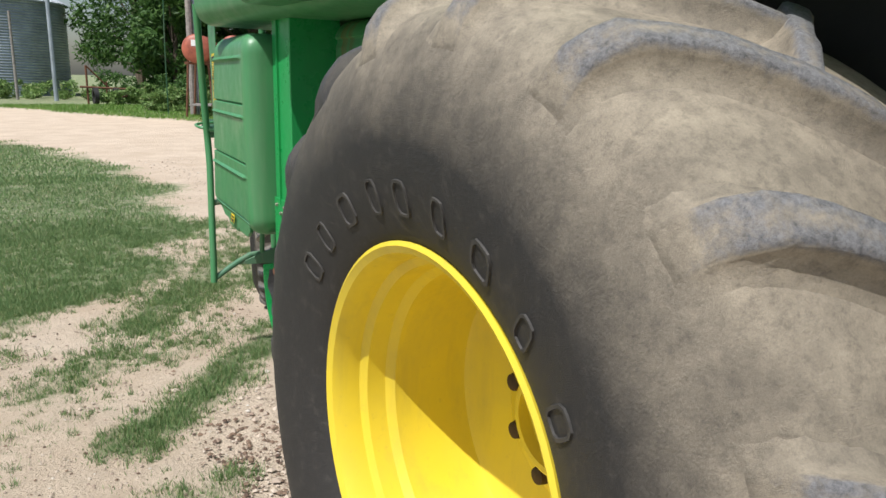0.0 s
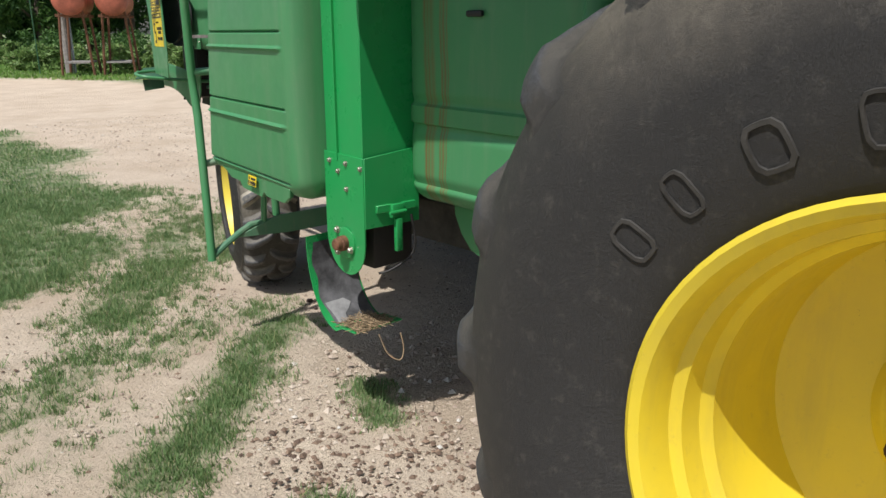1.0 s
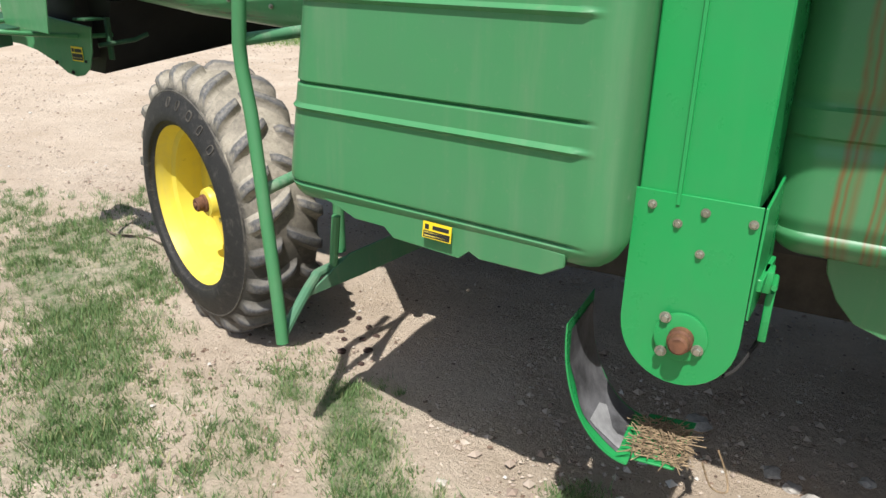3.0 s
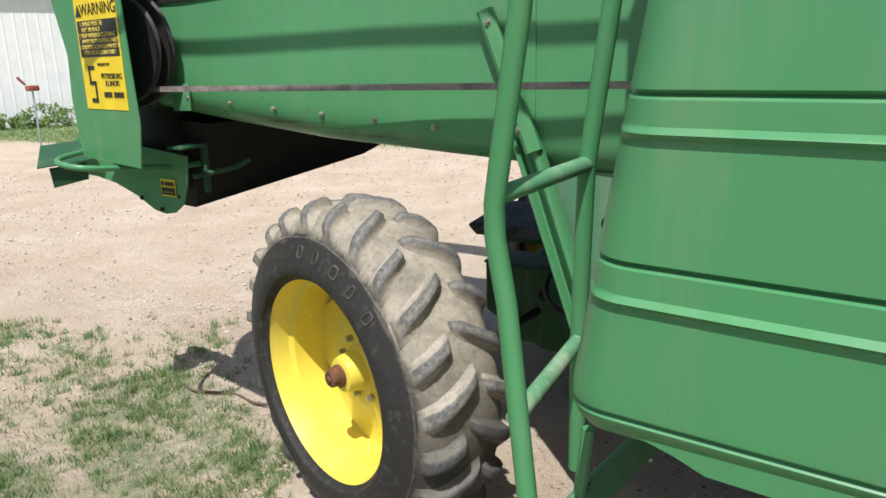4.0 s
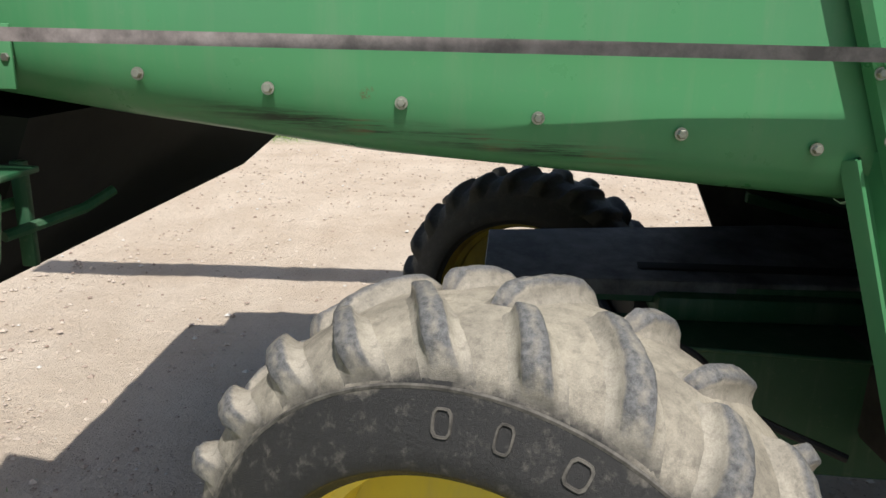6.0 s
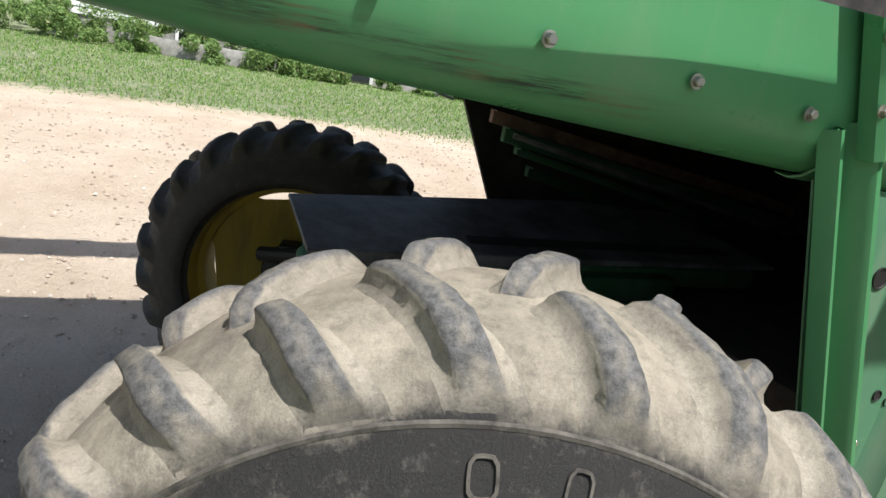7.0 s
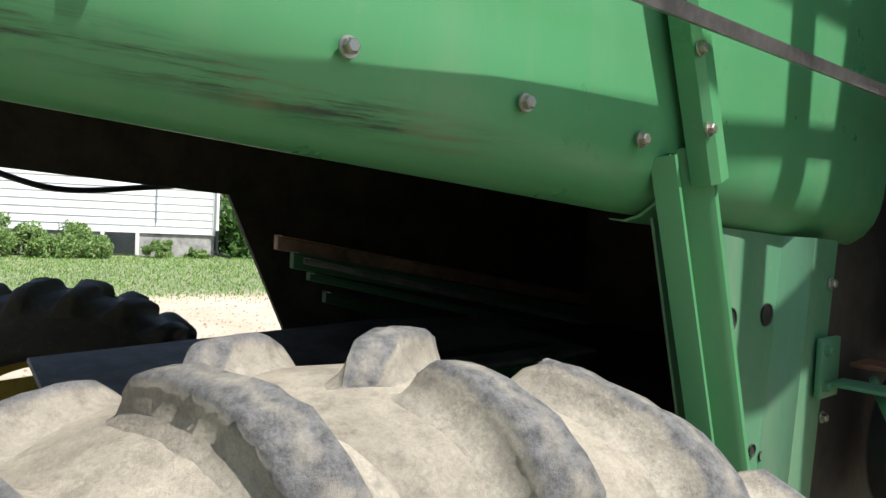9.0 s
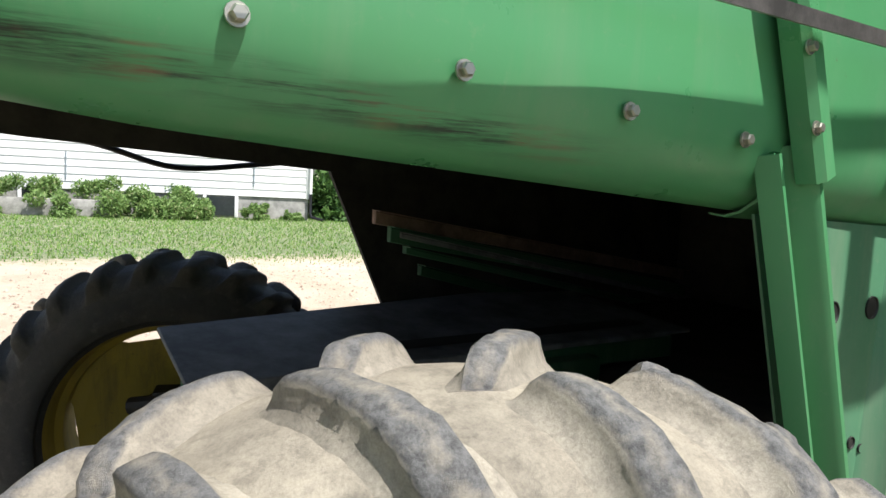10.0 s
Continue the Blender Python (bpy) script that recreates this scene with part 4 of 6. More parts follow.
# open clean-out door below the boot
bm = bmesh.new()
arc = [(3.30 + 0.20 * math.sin(a), 0.76 - 0.34 * math.cos(a)) for a in np.linspace(0.05, 1.65, 18)]
vs = []
for y, z in arc:
    vs.append([bm.verts.new((x, y, z)) for x in (1.50, 1.505, 1.74, 1.745)])
for p, q in zip(vs, vs[1:]):
    for k in range(3):
        bm.faces.new((p[k], p[k + 1], q[k + 1], q[k]))
ext = bmesh.ops.extrude_face_region(bm, geom=bm.faces[:])
for v in ext["geom"]:
    if isinstance(v, bmesh.types.BMVert):
        v.co.z += 0.004
        v.co.y -= 0.004
door = part("cleanout_door", bm, GREEN_NEW, elevator, "open curved clean-out door, worn to bare metal inside")
bm = bmesh.new()
sheet(bm, [(1.51, 3.300, 0.435), (1.74, 3.300, 0.435), (1.74, 3.17, 0.445), (1.51, 3.19, 0.440)], (0, 0, 0.006), 0.001)
part("door_lip", bm, GREEN_NEW, door)
wear = bmesh.new()
rows = []
for y, z in arc[2:17]:
    k = (z - arc[0][1]) / 0.3
    rows.append([wear.verts.new((x, y - 0.007, z + 0.005)) for x in (1.522 + 0.008 * math.sin(13 * k), 1.62, 1.735)])
for p, q in zip(rows, rows[1:]):
    for k in range(2):
        wear.faces.new((p[k], p[k + 1], q[k + 1], q[k]))
part("worn_lining", wear, TRAY_STEEL, door, "dark worn steel inside of the door")
wear = bmesh.new()
rows = []
for y, z in arc[2:8]:
    k = (z - arc[0][1]) / 0.3
    rows.append([wear.verts.new((x, y - 0.010, z + 0.007)) for x in (1.535 + 0.008 * math.sin(17 * k), 1.57, 1.62 - 0.03 * math.sin(23 * k))])
for p, q in zip(rows, rows[1:]):
    for k in range(2):
        wear.faces.new((p[k], p[k + 1], q[k + 1], q[k]))
part("worn_patch", wear, GREY_STEEL, door, "bare grey metal where the paint wore off")
bm = bmesh.new()
rnd = random.Random(5)
for i in range(460):
    x, y = rnd.uniform(1.52, 1.70), rnd.uniform(3.17, 3.31)
    a, ln = rnd.uniform(0, 6.28), rnd.uniform(0.02, 0.05)
    z = 0.447 + rnd.uniform(0, 0.022) * (1 - abs(x - 1.6) / 0.12)
    tube(bm, [(x, y, z), (x + ln * math.cos(a), y + ln * math.sin(a), z + rnd.uniform(-0.004, 0.012))], 0.0016, 4)
tagged(solid("straw_chaff", bm, STRAW), "dry chaff and straw lying in the clean-out door", "straw", kind="stuff")
# latch
bm = bmesh.new()
box(bm, (1.60, 3.050, 0.93), (1.66, 3.075, 0.985), 0.004)
box(bm, (1.61, 3.040, 0.80), (1.64, 3.060, 0.93), 0.004)
tube(bm, [(1.66, 3.045, 0.955), (1.58, 3.045, 0.955)], 0.007, 8)
part("latch", bm, GREEN_NEW, elevator, "over-centre latch of the clean-out door")
bm = bmesh.new()
tube(bm, smooth_line([(1.70, 3.06, 0.93), (1.71, 3.05, 0.82), (1.69, 3.06, 0.76), (1.62, 3.09, 0.715), (1.58, 3.12, 0.70)], 5), 0.005, 8)
part("latch_wire", bm, BLACK, elevator)
bm = bmesh.new()
tube(bm, smooth_line([(1.58, 3.13, 0.44), (1.60, 3.10, 0.36), (1.63, 3.06, 0.335), (1.66, 3.07, 0.37), (1.67, 3.10, 0.43)], 6), 0.0026, 7)
part("wire_loop", bm, STRAW, elevator, "pale wire loop hanging under the boot")
# boot interior and lower auger trough
bm = bmesh.new()
box(bm, (1.56, 3.12, 0.72), (1.76, 3.35, 1.15), 0.01)
part("boot_housing", bm, BLACK, elevator)
bm = bmesh.new()
trough = [(2.13, 1.06), (2.14, 0.93), (2.17, 0.85), (2.22, 0.81), (2.29, 0.795), (2.50, 0.782), (2.68, 0.774), (2.78, 0.780), (2.85, 0.805), (2.90, 0.86), (2.935, 0.93), (2.95, 1.06)]
sheet(bm, [(1.815, y, z) for y, z in trough], (0.03, 0, 0), 0.003)
part("fan_housing", bm, GREEN, combine, "lower green fan housing panel")

# ladder by the rear shield
bm = bmesh.new()
tube(bm, [(1.545, 4.465, 0.455), (1.553, 4.48, 0.60), (1.585, 4.56, 1.20), (1.588, 4.585, 1.33), (1.584, 4.585, 1.40), (1.55, 4.52, 1.75), (1.52, 4.47, 2.15)], 0.0215, 12)
ladder = part("ladder", bm, GREEN, combine, "green tubular rear ladder with chipped paint")
bm = bmesh.new()
tube(bm, [(1.985, 4.53, 0.62), (1.975, 4.53, 0.99), (1.94, 4.51, 1.43), (1.922, 4.458, 1.79), (1.90, 4.42, 2.15)], 0.0215, 12)
part("rail", bm, GREEN, ladder)
for a, b in (((1.59, 4.58, 1.415), (1.939, 4.508, 1.434)), ((1.575, 4.54, 0.955), (1.975, 4.528, 0.988))):
    bm = bmesh.new()
    tube(bm, [a, b], 0.019, 12)
    part("rung", bm, RUNG_WORN, ladder, "rung with paint worn through to grey")
bm = bmesh.new()
tube(bm, smooth_line([(1.548, 4.468, 0.475), (1.66, 4.485, 0.535), (1.78, 4.505, 0.585), (1.86, 4.50, 0.60), (2.3, 4.42, 0.60)], 5), 0.018, 10)
part("bottom_bar", bm, GREEN_PALE, ladder)
bm = bmesh.new()
sheet(bm, [(1.70, 4.50, 0.545), (1.95, 4.47, 0.635), (2.40, 4.36, 0.66), (2.40, 4.36, 0.55), (2.0, 4.46, 0.53)], (0, -0.008, 0), 0.002)
part("gusset", bm, GREEN_PALE, ladder, "flat brace plate")
bm = bmesh.new()
tube(bm, [(1.88, 4.49, 0.60), (1.88, 4.47, 0.80)], 0.016, 9)
part("stub_post", bm, GREEN, ladder)

# rear hood sides
bolts_yz = [(6.371, 1.544), (6.144, 1.523), (5.918, 1.505), (5.688, 1.487), (5.454, 1.469), (5.211, 1.450), (4.983, 1.432)]
hood_x = lambda y: lerp(y, [3.8, 4.98, 6.37], [2.466, 2.494, 2.530])
lip_z = lambda y: lerp(y, [4.0, 4.88, 5.74, 6.2, 6.6], [1.300, 1.332, 1.391, 1.445, 1.50])


def hood_side(y0, y1, top, lipf, xf, wob):
    """A sheet-metal side that rolls under along its lower edge, slightly dented."""
    bm = bmesh.new()
    n = int((y1 - y0) / 0.04) + 2
    rows = []
    for i in range(n):
        y = y0 + (y1 - y0) * i / (n - 1)
        x, l = xf(y), lipf(y)
        prof = [(0.0, top)] + [(0.0, top + (l + 0.15 - top) * k / 6) for k in range(1, 6)]
        prof += [(0.0, l + 0.15), (0.002, l + 0.115), (0.007, l + 0.085), (0.017, l + 0.055), (0.036, l + 0.028), (0.062, l + 0.009), (0.090, l), (0.118, l + 0.003)]
        row = []
        for dx, z in prof:
            dent = wob * noise.noise((y * 2.6, z * 3.1, 1.7))
            row.append(bm.verts.new((x + dx + dent, y, z)))
        rows.append(row)
    for p, q in zip(rows, rows[1:]):
        for k in range(len(p) - 1):
            bm.faces.new((p[k], p[k + 1], q[k + 1], q[k]))
    ext = bmesh.ops.extrude_face_region(bm, geom=bm.faces[:])
    for v in ext["geom"]:
        if isinstance(v, bmesh.types.BMVert):
            v.co.x += 0.004
            v.co.z += 0.003
    return bm


hood = part("hood_side", hood_side(4.845, 6.62, 1.925, lip_z, hood_x, 0.005), GREEN_HOOD, combine, "scuffed green rear hood side, rolled under below", None, 0.9)
part("hood_side", hood_side(4.08, 4.875, 1.925, lambda y: lip_z(y) - 0.012, lambda y: hood_x(y) + 0.004, 0.004), GREEN_HOOD, combine, "green side panel ahead of the strut", None, 0.9)
bm = bmesh.new()
sheet(bm, [(2.535, 4.0, 1.932), (2.565, 6.62, 1.945), (2.60, 6.62, 2.02), (2.57, 4.0, 2.02)], (0.006, 0, 0))
part("upper_side", bm, GREEN_HOOD, combine)
bm = bmesh.new()
box(bm, (2.522, 4.86, 1.918), (2.540, 6.62, 1.930))
part("seam_strip", bm, BLACK, combine)
for y, z in bolts_yz:
    bm = bmesh.new()
    hexbolt(bm, (hood_x(y) - 0.002, y, z), (-1, 0.03, 0.05), 0.0080, 0.010)
    part("hood_bolt", bm, ZINC, hood)

# strut: channel from the frame up over the hood
def channel(bm, a, b, w, d, t=0.004, side=Vector((0.1, -0.98, 0.2))):
    """A folded channel from a to b: web of width w, flanges d deep."""
    a, b = Vector(a), Vector(b)
    ax = (b - a).normalized()
    s = (side - ax * side.dot(ax)).normalized()
    o = ax.cross(s).normalized()
    if o.x > 0:
        o = -o
    prof = [(-w / 2, 0), (-w / 2, d * 0.75), (-w / 2 + d * 0.3, d), (w / 2 - d * 0.3, d), (w / 2, d * 0.75), (w / 2, 0), (w / 2 - t, 0), (w / 2 - t, d * 0.72), (w / 2 - d * 0.33, d - t), (-w / 2 + d * 0.33, d - t), (-w / 2 + t, d * 0.72), (-w / 2 + t, 0)]
    r0 = [bm.verts.new(a + s * p + o * q) for p, q in prof]
    r1 = [bm.verts.new(b + s * p + o * q) for p, q in prof]
    n = len(prof)
    for k in range(n):
        bm.faces.new((r0[k], r0[(k + 1) % n], r1[(k + 1) % n], r1[k]))
    bm.faces.new(r0)
    bm.faces.new(r1[::-1])


bm = bmesh.new()
channel(bm, (2.485, 4.84, 1.385), (2.485, 5.005, 1.815), 0.052, 0.040)
strut = part("strut_upper", bm, GREEN_HOOD, combine, "green folded strut over the hood edge")
bm = bmesh.new()
a, b = Vector((2.505, 4.595, 0.60)), Vector((2.512, 4.880, 1.43))
fold = [(-0.054, 0.002), (-0.044, 0.026), (-0.039, 0.033), (-0.033, 0.033), (-0.028, 0.022), (-0.024, 0.004), (-0.012, 0.0), (0.0, 0.016), (0.012, 0.042), (0.022, 0.050), (0.034, 0.048), (0.040, 0.038), (0.042, 0.0), (0.038, 0.0), (0.036, 0.036), (0.032, 0.044), (0.023, 0.046), (0.015, 0.039), (0.003, 0.014), (-0.012, -0.004), (-0.027, 0.0), (-0.034, 0.024), (-0.038, 0.024), (-0.050, 0.002)]
ra, rb = [[bm.verts.new(p + Vector((-o, -s, 0.34 * s))) for s, o in fold] for p in (a, b)]
for k in range(len(fold)):
    q = (k + 1) % len(fold)
    bm.faces.new((ra[k], ra[q], rb[q], rb[k]))
part("strut_lower", bm, GREEN, combine, "weathered green support strut")
for p in ((2.446, 4.889, 1.454), (2.446, 4.925, 1.56), (2.446, 4.985, 1.78)):
    bm = bmesh.new()
    hexbolt(bm, p, (-1, 0, 0.1), 0.0075, 0.009)
    part("bolt", bm, ZINC, strut)

# drive belt to the chopper
bx, bz = lambda y: 2.425 + 0.010 * (y - 5), lambda y: 1.588 - 0.004 * (y - 5)
bm = bmesh.new()
sec = [(-0.005, -0.011), (0.007, -0.008), (0.007, 0.008), (-0.005, 0.011)]
r = [[bm.verts.new((bx(y) + a, y, bz(y) + b)) for a, b in sec] for y in (2.6, 4.0, 5.2, 6.0, 6.55)]
for p, q in zip(r, r[1:]):
    for k in range(4):
        bm.faces.new((p[k], p[(k + 1) % 4], q[(k + 1) % 4], q[k]))
bm.faces.new(r[0]); bm.faces.new(r[-1][::-1])
part("drive_belt", bm, BELT, combine, "long worn brown-grey drive belt")

# perforated side plate below the front hood panel
bm = bmesh.new()
prof = [(2.540, 4.87), (2.540, 4.40), (2.518, 4.37), (2.496, 4.36), (2.496, 4.25), (2.52, 4.22), (2.64, 4.21)]
for (xa, ya), (xb, yb) in zip(prof, prof[1:]):
    lower = ya - 0.25 if ya > 4.7 else ya
    add(bm, [(xa, lower, 0.58), (xb, yb, 0.58), (xb, yb, lip_z(yb) - 0.004), (xa, ya, lip_z(ya) - 0.004)], [(0, 1, 2, 3)])
bmesh.ops.remove_doubles(bm, verts=bm.verts, dist=0.0005)
ext = bmesh.ops.extrude_face_region(bm, geom=bm.faces[:])
for v in ext["geom"]:
    if isinstance(v, bmesh.types.BMVert):
        v.co.x += 0.005
for v in bm.verts:
    if v.co.y < 4.5:
        v.co.y += 0.11 * (1.32 - v.co.z) + 0.02
sideplate = part("frame_plate", bm, GREEN_PALE, combine, "pale weathered green frame plate with holes")
for y, z, r0 in ((4.615, 1.158, 0.022), (4.475, 1.160, 0.022), (4.50, 0.905, 0.012), (4.462, 0.888, 0.009), (4.55, 0.66, 0.01)):
    bm = bmesh.new()
    tmp = bmesh.new()
    lathe(tmp, [(0, r0), (-0.0035, r0), (-0.0035, r0 * 0.9), (-0.001, r0 * 0.85), (-0.001, 0.001)], 20)
    merge(bm, tmp, Matrix.Translation((2.539, y, z)))
    part("hole", bm, BLACK, sideplate, "dark punched hole")
for y, z in ((4.30, 1.22), (4.30, 0.95), (4.53, 0.80), (4.30, 0.75)):
    bm = bmesh.new()
    hexbolt(bm, (2.494 if y < 4.37 else 2.538, y, z), (-1, 0, 0), 0.009, 0.010)
    part("bolt", bm, ZINC, sideplate)
bm = bmesh.new()
box(bm, (2.38, 4.14, 1.05), (2.47, 4.24, 1.06), 0.002)
box(bm, (2.39, 4.14, 0.99), (2.40, 4.20, 1.08), 0.002)
tube(bm, [(2.33, 4.33, 0.985), (2.40, 4.16, 1.02), (2.45, 4.06, 1.06)], 0.010, 8)
tube(bm, [(2.40, 4.12, 1.03), (2.40, 4.02, 1.05)], 0.022, 10)
part("tensioner", bm, RUST, combine, "rusty belt tensioner linkage")
bm = bmesh.new()
box(bm, (2.478, 4.27, 0.995), (2.490, 4.36, 1.115), 0.003)
box(bm, (2.37, 4.25, 1.02), (2.478, 4.33, 1.028), 0.002)
for y, z in ((4.34, 1.09), (4.34, 1.02)):
    hexbolt(bm, (2.478, y, z), (-1, 0, 0), 0.008, 0.010)
tube(bm, [(2.34, 4.37, 0.97), (2.40, 4.27, 1.005), (2.43, 4.22, 1.03)], 0.009, 9)
part("tensioner_bracket", bm, GREEN_PALE, combine, "weathered green tensioner bracket with its threaded rod")
bm = bmesh.new()
tmp = bmesh.new()
lathe(tmp, [(0.03, 0.15), (-0.01, 0.155), (0.0, 0.135), (0.02, 0.13), (0.03, 0.155)], 40, close=True)
lathe(tmp, [(0.012, 0.14), (0.005, 0.04), (-0.03, 0.03), (-0.03, 0.001)], 30)
merge(bm, tmp, Matrix.Translation((2.44, 3.96, 0.86)))
part("pulley", bm, BLACK, combine, "dark belt pulley")

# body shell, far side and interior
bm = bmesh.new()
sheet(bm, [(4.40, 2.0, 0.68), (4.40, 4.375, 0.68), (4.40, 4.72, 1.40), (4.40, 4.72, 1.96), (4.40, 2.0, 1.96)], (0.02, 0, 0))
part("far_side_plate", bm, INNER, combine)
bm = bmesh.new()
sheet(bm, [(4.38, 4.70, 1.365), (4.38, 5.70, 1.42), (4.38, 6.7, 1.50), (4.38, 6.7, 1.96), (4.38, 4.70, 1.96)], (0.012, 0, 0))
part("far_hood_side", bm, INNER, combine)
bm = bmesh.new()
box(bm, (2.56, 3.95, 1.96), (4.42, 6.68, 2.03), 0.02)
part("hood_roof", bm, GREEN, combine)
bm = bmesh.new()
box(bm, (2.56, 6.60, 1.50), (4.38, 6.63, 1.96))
part("hood_rear", bm, GREEN_SHADED, combine)
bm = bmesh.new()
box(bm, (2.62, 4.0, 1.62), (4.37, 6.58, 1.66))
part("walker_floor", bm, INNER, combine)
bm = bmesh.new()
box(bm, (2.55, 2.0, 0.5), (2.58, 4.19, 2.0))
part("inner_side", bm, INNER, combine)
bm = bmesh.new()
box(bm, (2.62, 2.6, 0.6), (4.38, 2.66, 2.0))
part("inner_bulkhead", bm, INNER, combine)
for x, ya, za, yb, zb, h, mat in ((4.30, 4.557, 1.225, 2.70, 0.945, 0.050, BROWN_BAR), (4.28, 4.50, 1.165, 2.70, 0.865, 0.058, GREEN_PALE), (4.26, 4.44, 1.090, 2.70, 0.735, 0.026, GREEN_PALE),
                                  (4.27, 4.46, 1.145, 2.70, 0.805, 0.020, GREY_STEEL), (4.24, 4.38, 1.02, 2.70, 0.62, 0.040, GREEN_SHADED)):
    bm = bmesh.new()
    sheet(bm, [(x, ya, za), (x, yb, zb), (x, yb, zb - h), (x, ya, za - h)], (0.03, 0, 0), 0.003)
    sheet(bm, [(x - 0.03, ya, za), (x - 0.03, yb, zb), (x + 0.03, yb, zb), (x + 0.03, ya, za)], (0, 0, 0.004))
    part("sieve_rail", bm, mat, combine)
bm = bmesh.new()
tray = [(3.35, 5.50, 0.902), (3.74, 5.47, 0.946), (3.95, 4.35, 0.946), (3.90, 3.9, 0.940), (3.35, 3.9, 0.902)]
sheet(bm, tray, (0, 0, 0.012), 0.003)
sheet(bm, [(3.35, 5.50, 0.905), (3.35, 4.0, 0.905), (3.35, 4.0, 0.865), (3.35, 5.46, 0.865)], (0.006, 0, 0))
part("tail_tray", bm, TRAY_STEEL, combine, "flat dark grey steel tray under the sieves")
bm = bmesh.new()
box(bm, (3.43, 4.0, 0.62), (3.95, 5.02, 0.925), 0.02)
part("tray_support", bm, BLACK, combine)
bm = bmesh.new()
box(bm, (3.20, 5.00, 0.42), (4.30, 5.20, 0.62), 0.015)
part("rear_axle", bm, GREEN_SHADED, combine, "rear axle beam, its green darkened for shade")
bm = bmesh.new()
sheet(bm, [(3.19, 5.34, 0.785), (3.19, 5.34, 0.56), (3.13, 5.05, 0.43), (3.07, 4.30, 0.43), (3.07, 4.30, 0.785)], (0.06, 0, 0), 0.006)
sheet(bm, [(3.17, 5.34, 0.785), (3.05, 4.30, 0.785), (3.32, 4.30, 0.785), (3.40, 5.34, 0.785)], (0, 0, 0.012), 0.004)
axle_frame = part("axle_frame", bm, GREEN_SHADED, combine, "rear axle frame plate with a round hole, its green darkened for shade")
bm = bmesh.new()
tmp = bmesh.new()
lathe(tmp, [(0, 0.024), (-0.004, 0.024), (-0.004, 0.020), (-0.001, 0.018), (-0.001, 0.001)], 20)
merge(bm, tmp, Matrix.Translation((3.126, 5.04, 0.683)))
part("hole", bm, BLACK, axle_frame, "dark punched hole")
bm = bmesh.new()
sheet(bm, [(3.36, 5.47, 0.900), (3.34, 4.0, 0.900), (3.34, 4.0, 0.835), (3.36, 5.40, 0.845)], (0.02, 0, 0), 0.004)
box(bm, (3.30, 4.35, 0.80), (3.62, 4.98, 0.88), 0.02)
part("tray_beam", bm, GREEN_SHADED, combine, "beam under the tray, its green darkened for shade")
bm = bmesh.new()
tube(bm, [(2.42, 5.30, 0.60), (2.55, 5.20, 0.58), (3.3, 5.05, 0.60), (4.1, 5.14, 0.60), (4.3, 5.2, 0.6)], 0.018, 8)
tube(bm, [(3.3, 5.05, 0.68), (3.9, 5.05, 0.68)], 0.03, 10)
tube(bm, smooth_line([(3.4, 5.0, 0.72), (3.0, 4.96, 0.83), (2.8, 4.9, 0.78), (2.7, 4.7, 0.72)], 6), 0.010, 8)
part("steering_linkage", bm, BLACK, combine)
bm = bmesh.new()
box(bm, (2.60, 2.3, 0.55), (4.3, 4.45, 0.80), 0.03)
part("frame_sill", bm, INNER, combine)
# unseen box added to keep sky light off the ground beneath
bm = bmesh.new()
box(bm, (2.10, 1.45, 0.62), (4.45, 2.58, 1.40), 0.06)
part("light_block_box", bm, INNER, combine)
bm = bmesh.new()
tube(bm, smooth_line([(4.45, 5.85, 1.46), (4.44, 5.53, 1.42), (4.44, 5.26, 1.352), (4.44, 4.98, 1.375), (4.43, 4.80, 1.40)], 8), 0.010, 8)
part("hose", bm, HOSE, combine, "black rubber hose sagging under the hood")

# straw chopper with its shield
cn = Vector((-0.97, 0.226, 0)).normalized()
cr = Vector((-0.226, -0.974, 0)).normalized()


def cp(y, z, out=0.0):
    """A place on the chopper shield's plane."""
    return Vector((2.272 + 0.233 * (y - 6.43), y, z)) + cn * out


bm = bmesh.new()
sheet(bm, [cp(6.385, 1.285), cp(6.88, 1.30), cp(6.91, 1.55), cp(6.885, 1.72), cp(7.01, 2.05), cp(7.03, 2.5), cp(6.42, 2.5), cp(6.40, 2.02), cp(6.385, 1.88), cp(6.352, 1.46)], -cn * 0.006, 0.002)
chop = part("chopper_shield", bm, GREEN, combine, "flat green belt shield of the straw chopper with a decal")
dc = (cp(6.418, 1.511) + cp(6.765, 1.507)) / 2 + Vector((0, 0, 0.215)) + cn * 0.001
big = decal(chop, dc, -Vector((0.233, 1, 0)), (0, 0, 1), 0.352, 0.43,
            [(0.03, 0.97, 0.475, 0.80, DECAL_BLACK)])
dm = lambda x, y: frame_of(dc + (-Vector((0.233, 1, 0)).normalized()) * 0.352 * (x - 0.5) + Vector((0, 0, 1)) * 0.43 * (y - 0.5) + cn * 0.003, -Vector((0.233, 1, 0)), (0, 0, 1))
writing("lettering", "WARNING", 0.062, DECAL_BLACK, big, dm(0.58, 0.89))
bm = bmesh.new()
sheet(bm, [(-0.026, -0.02, 0), (0.026, -0.02, 0), (0, 0.026, 0)], (0, 0, 0.001))
part("warning_triangle", bm, DECAL_BLACK, big, "", dm(0.10, 0.885))
for k, (x, txt) in enumerate(((0.36, "1. SHIELD MUST BE"), (0.34, "KEPT IN PLACE"), (0.47, "2. KEEP HANDS & CLOTHING"), (0.53, "AWAY FROM MOVING PARTS"), (0.49, "3. CHOPPER SLOW DOWN KIT IS"), (0.50, "FOR USE IN CORN ONLY"))):
    writing("lettering", txt, 0.0235, DECAL_TEXT, big, dm(x + 0.02, 0.768 - 0.051 * k))
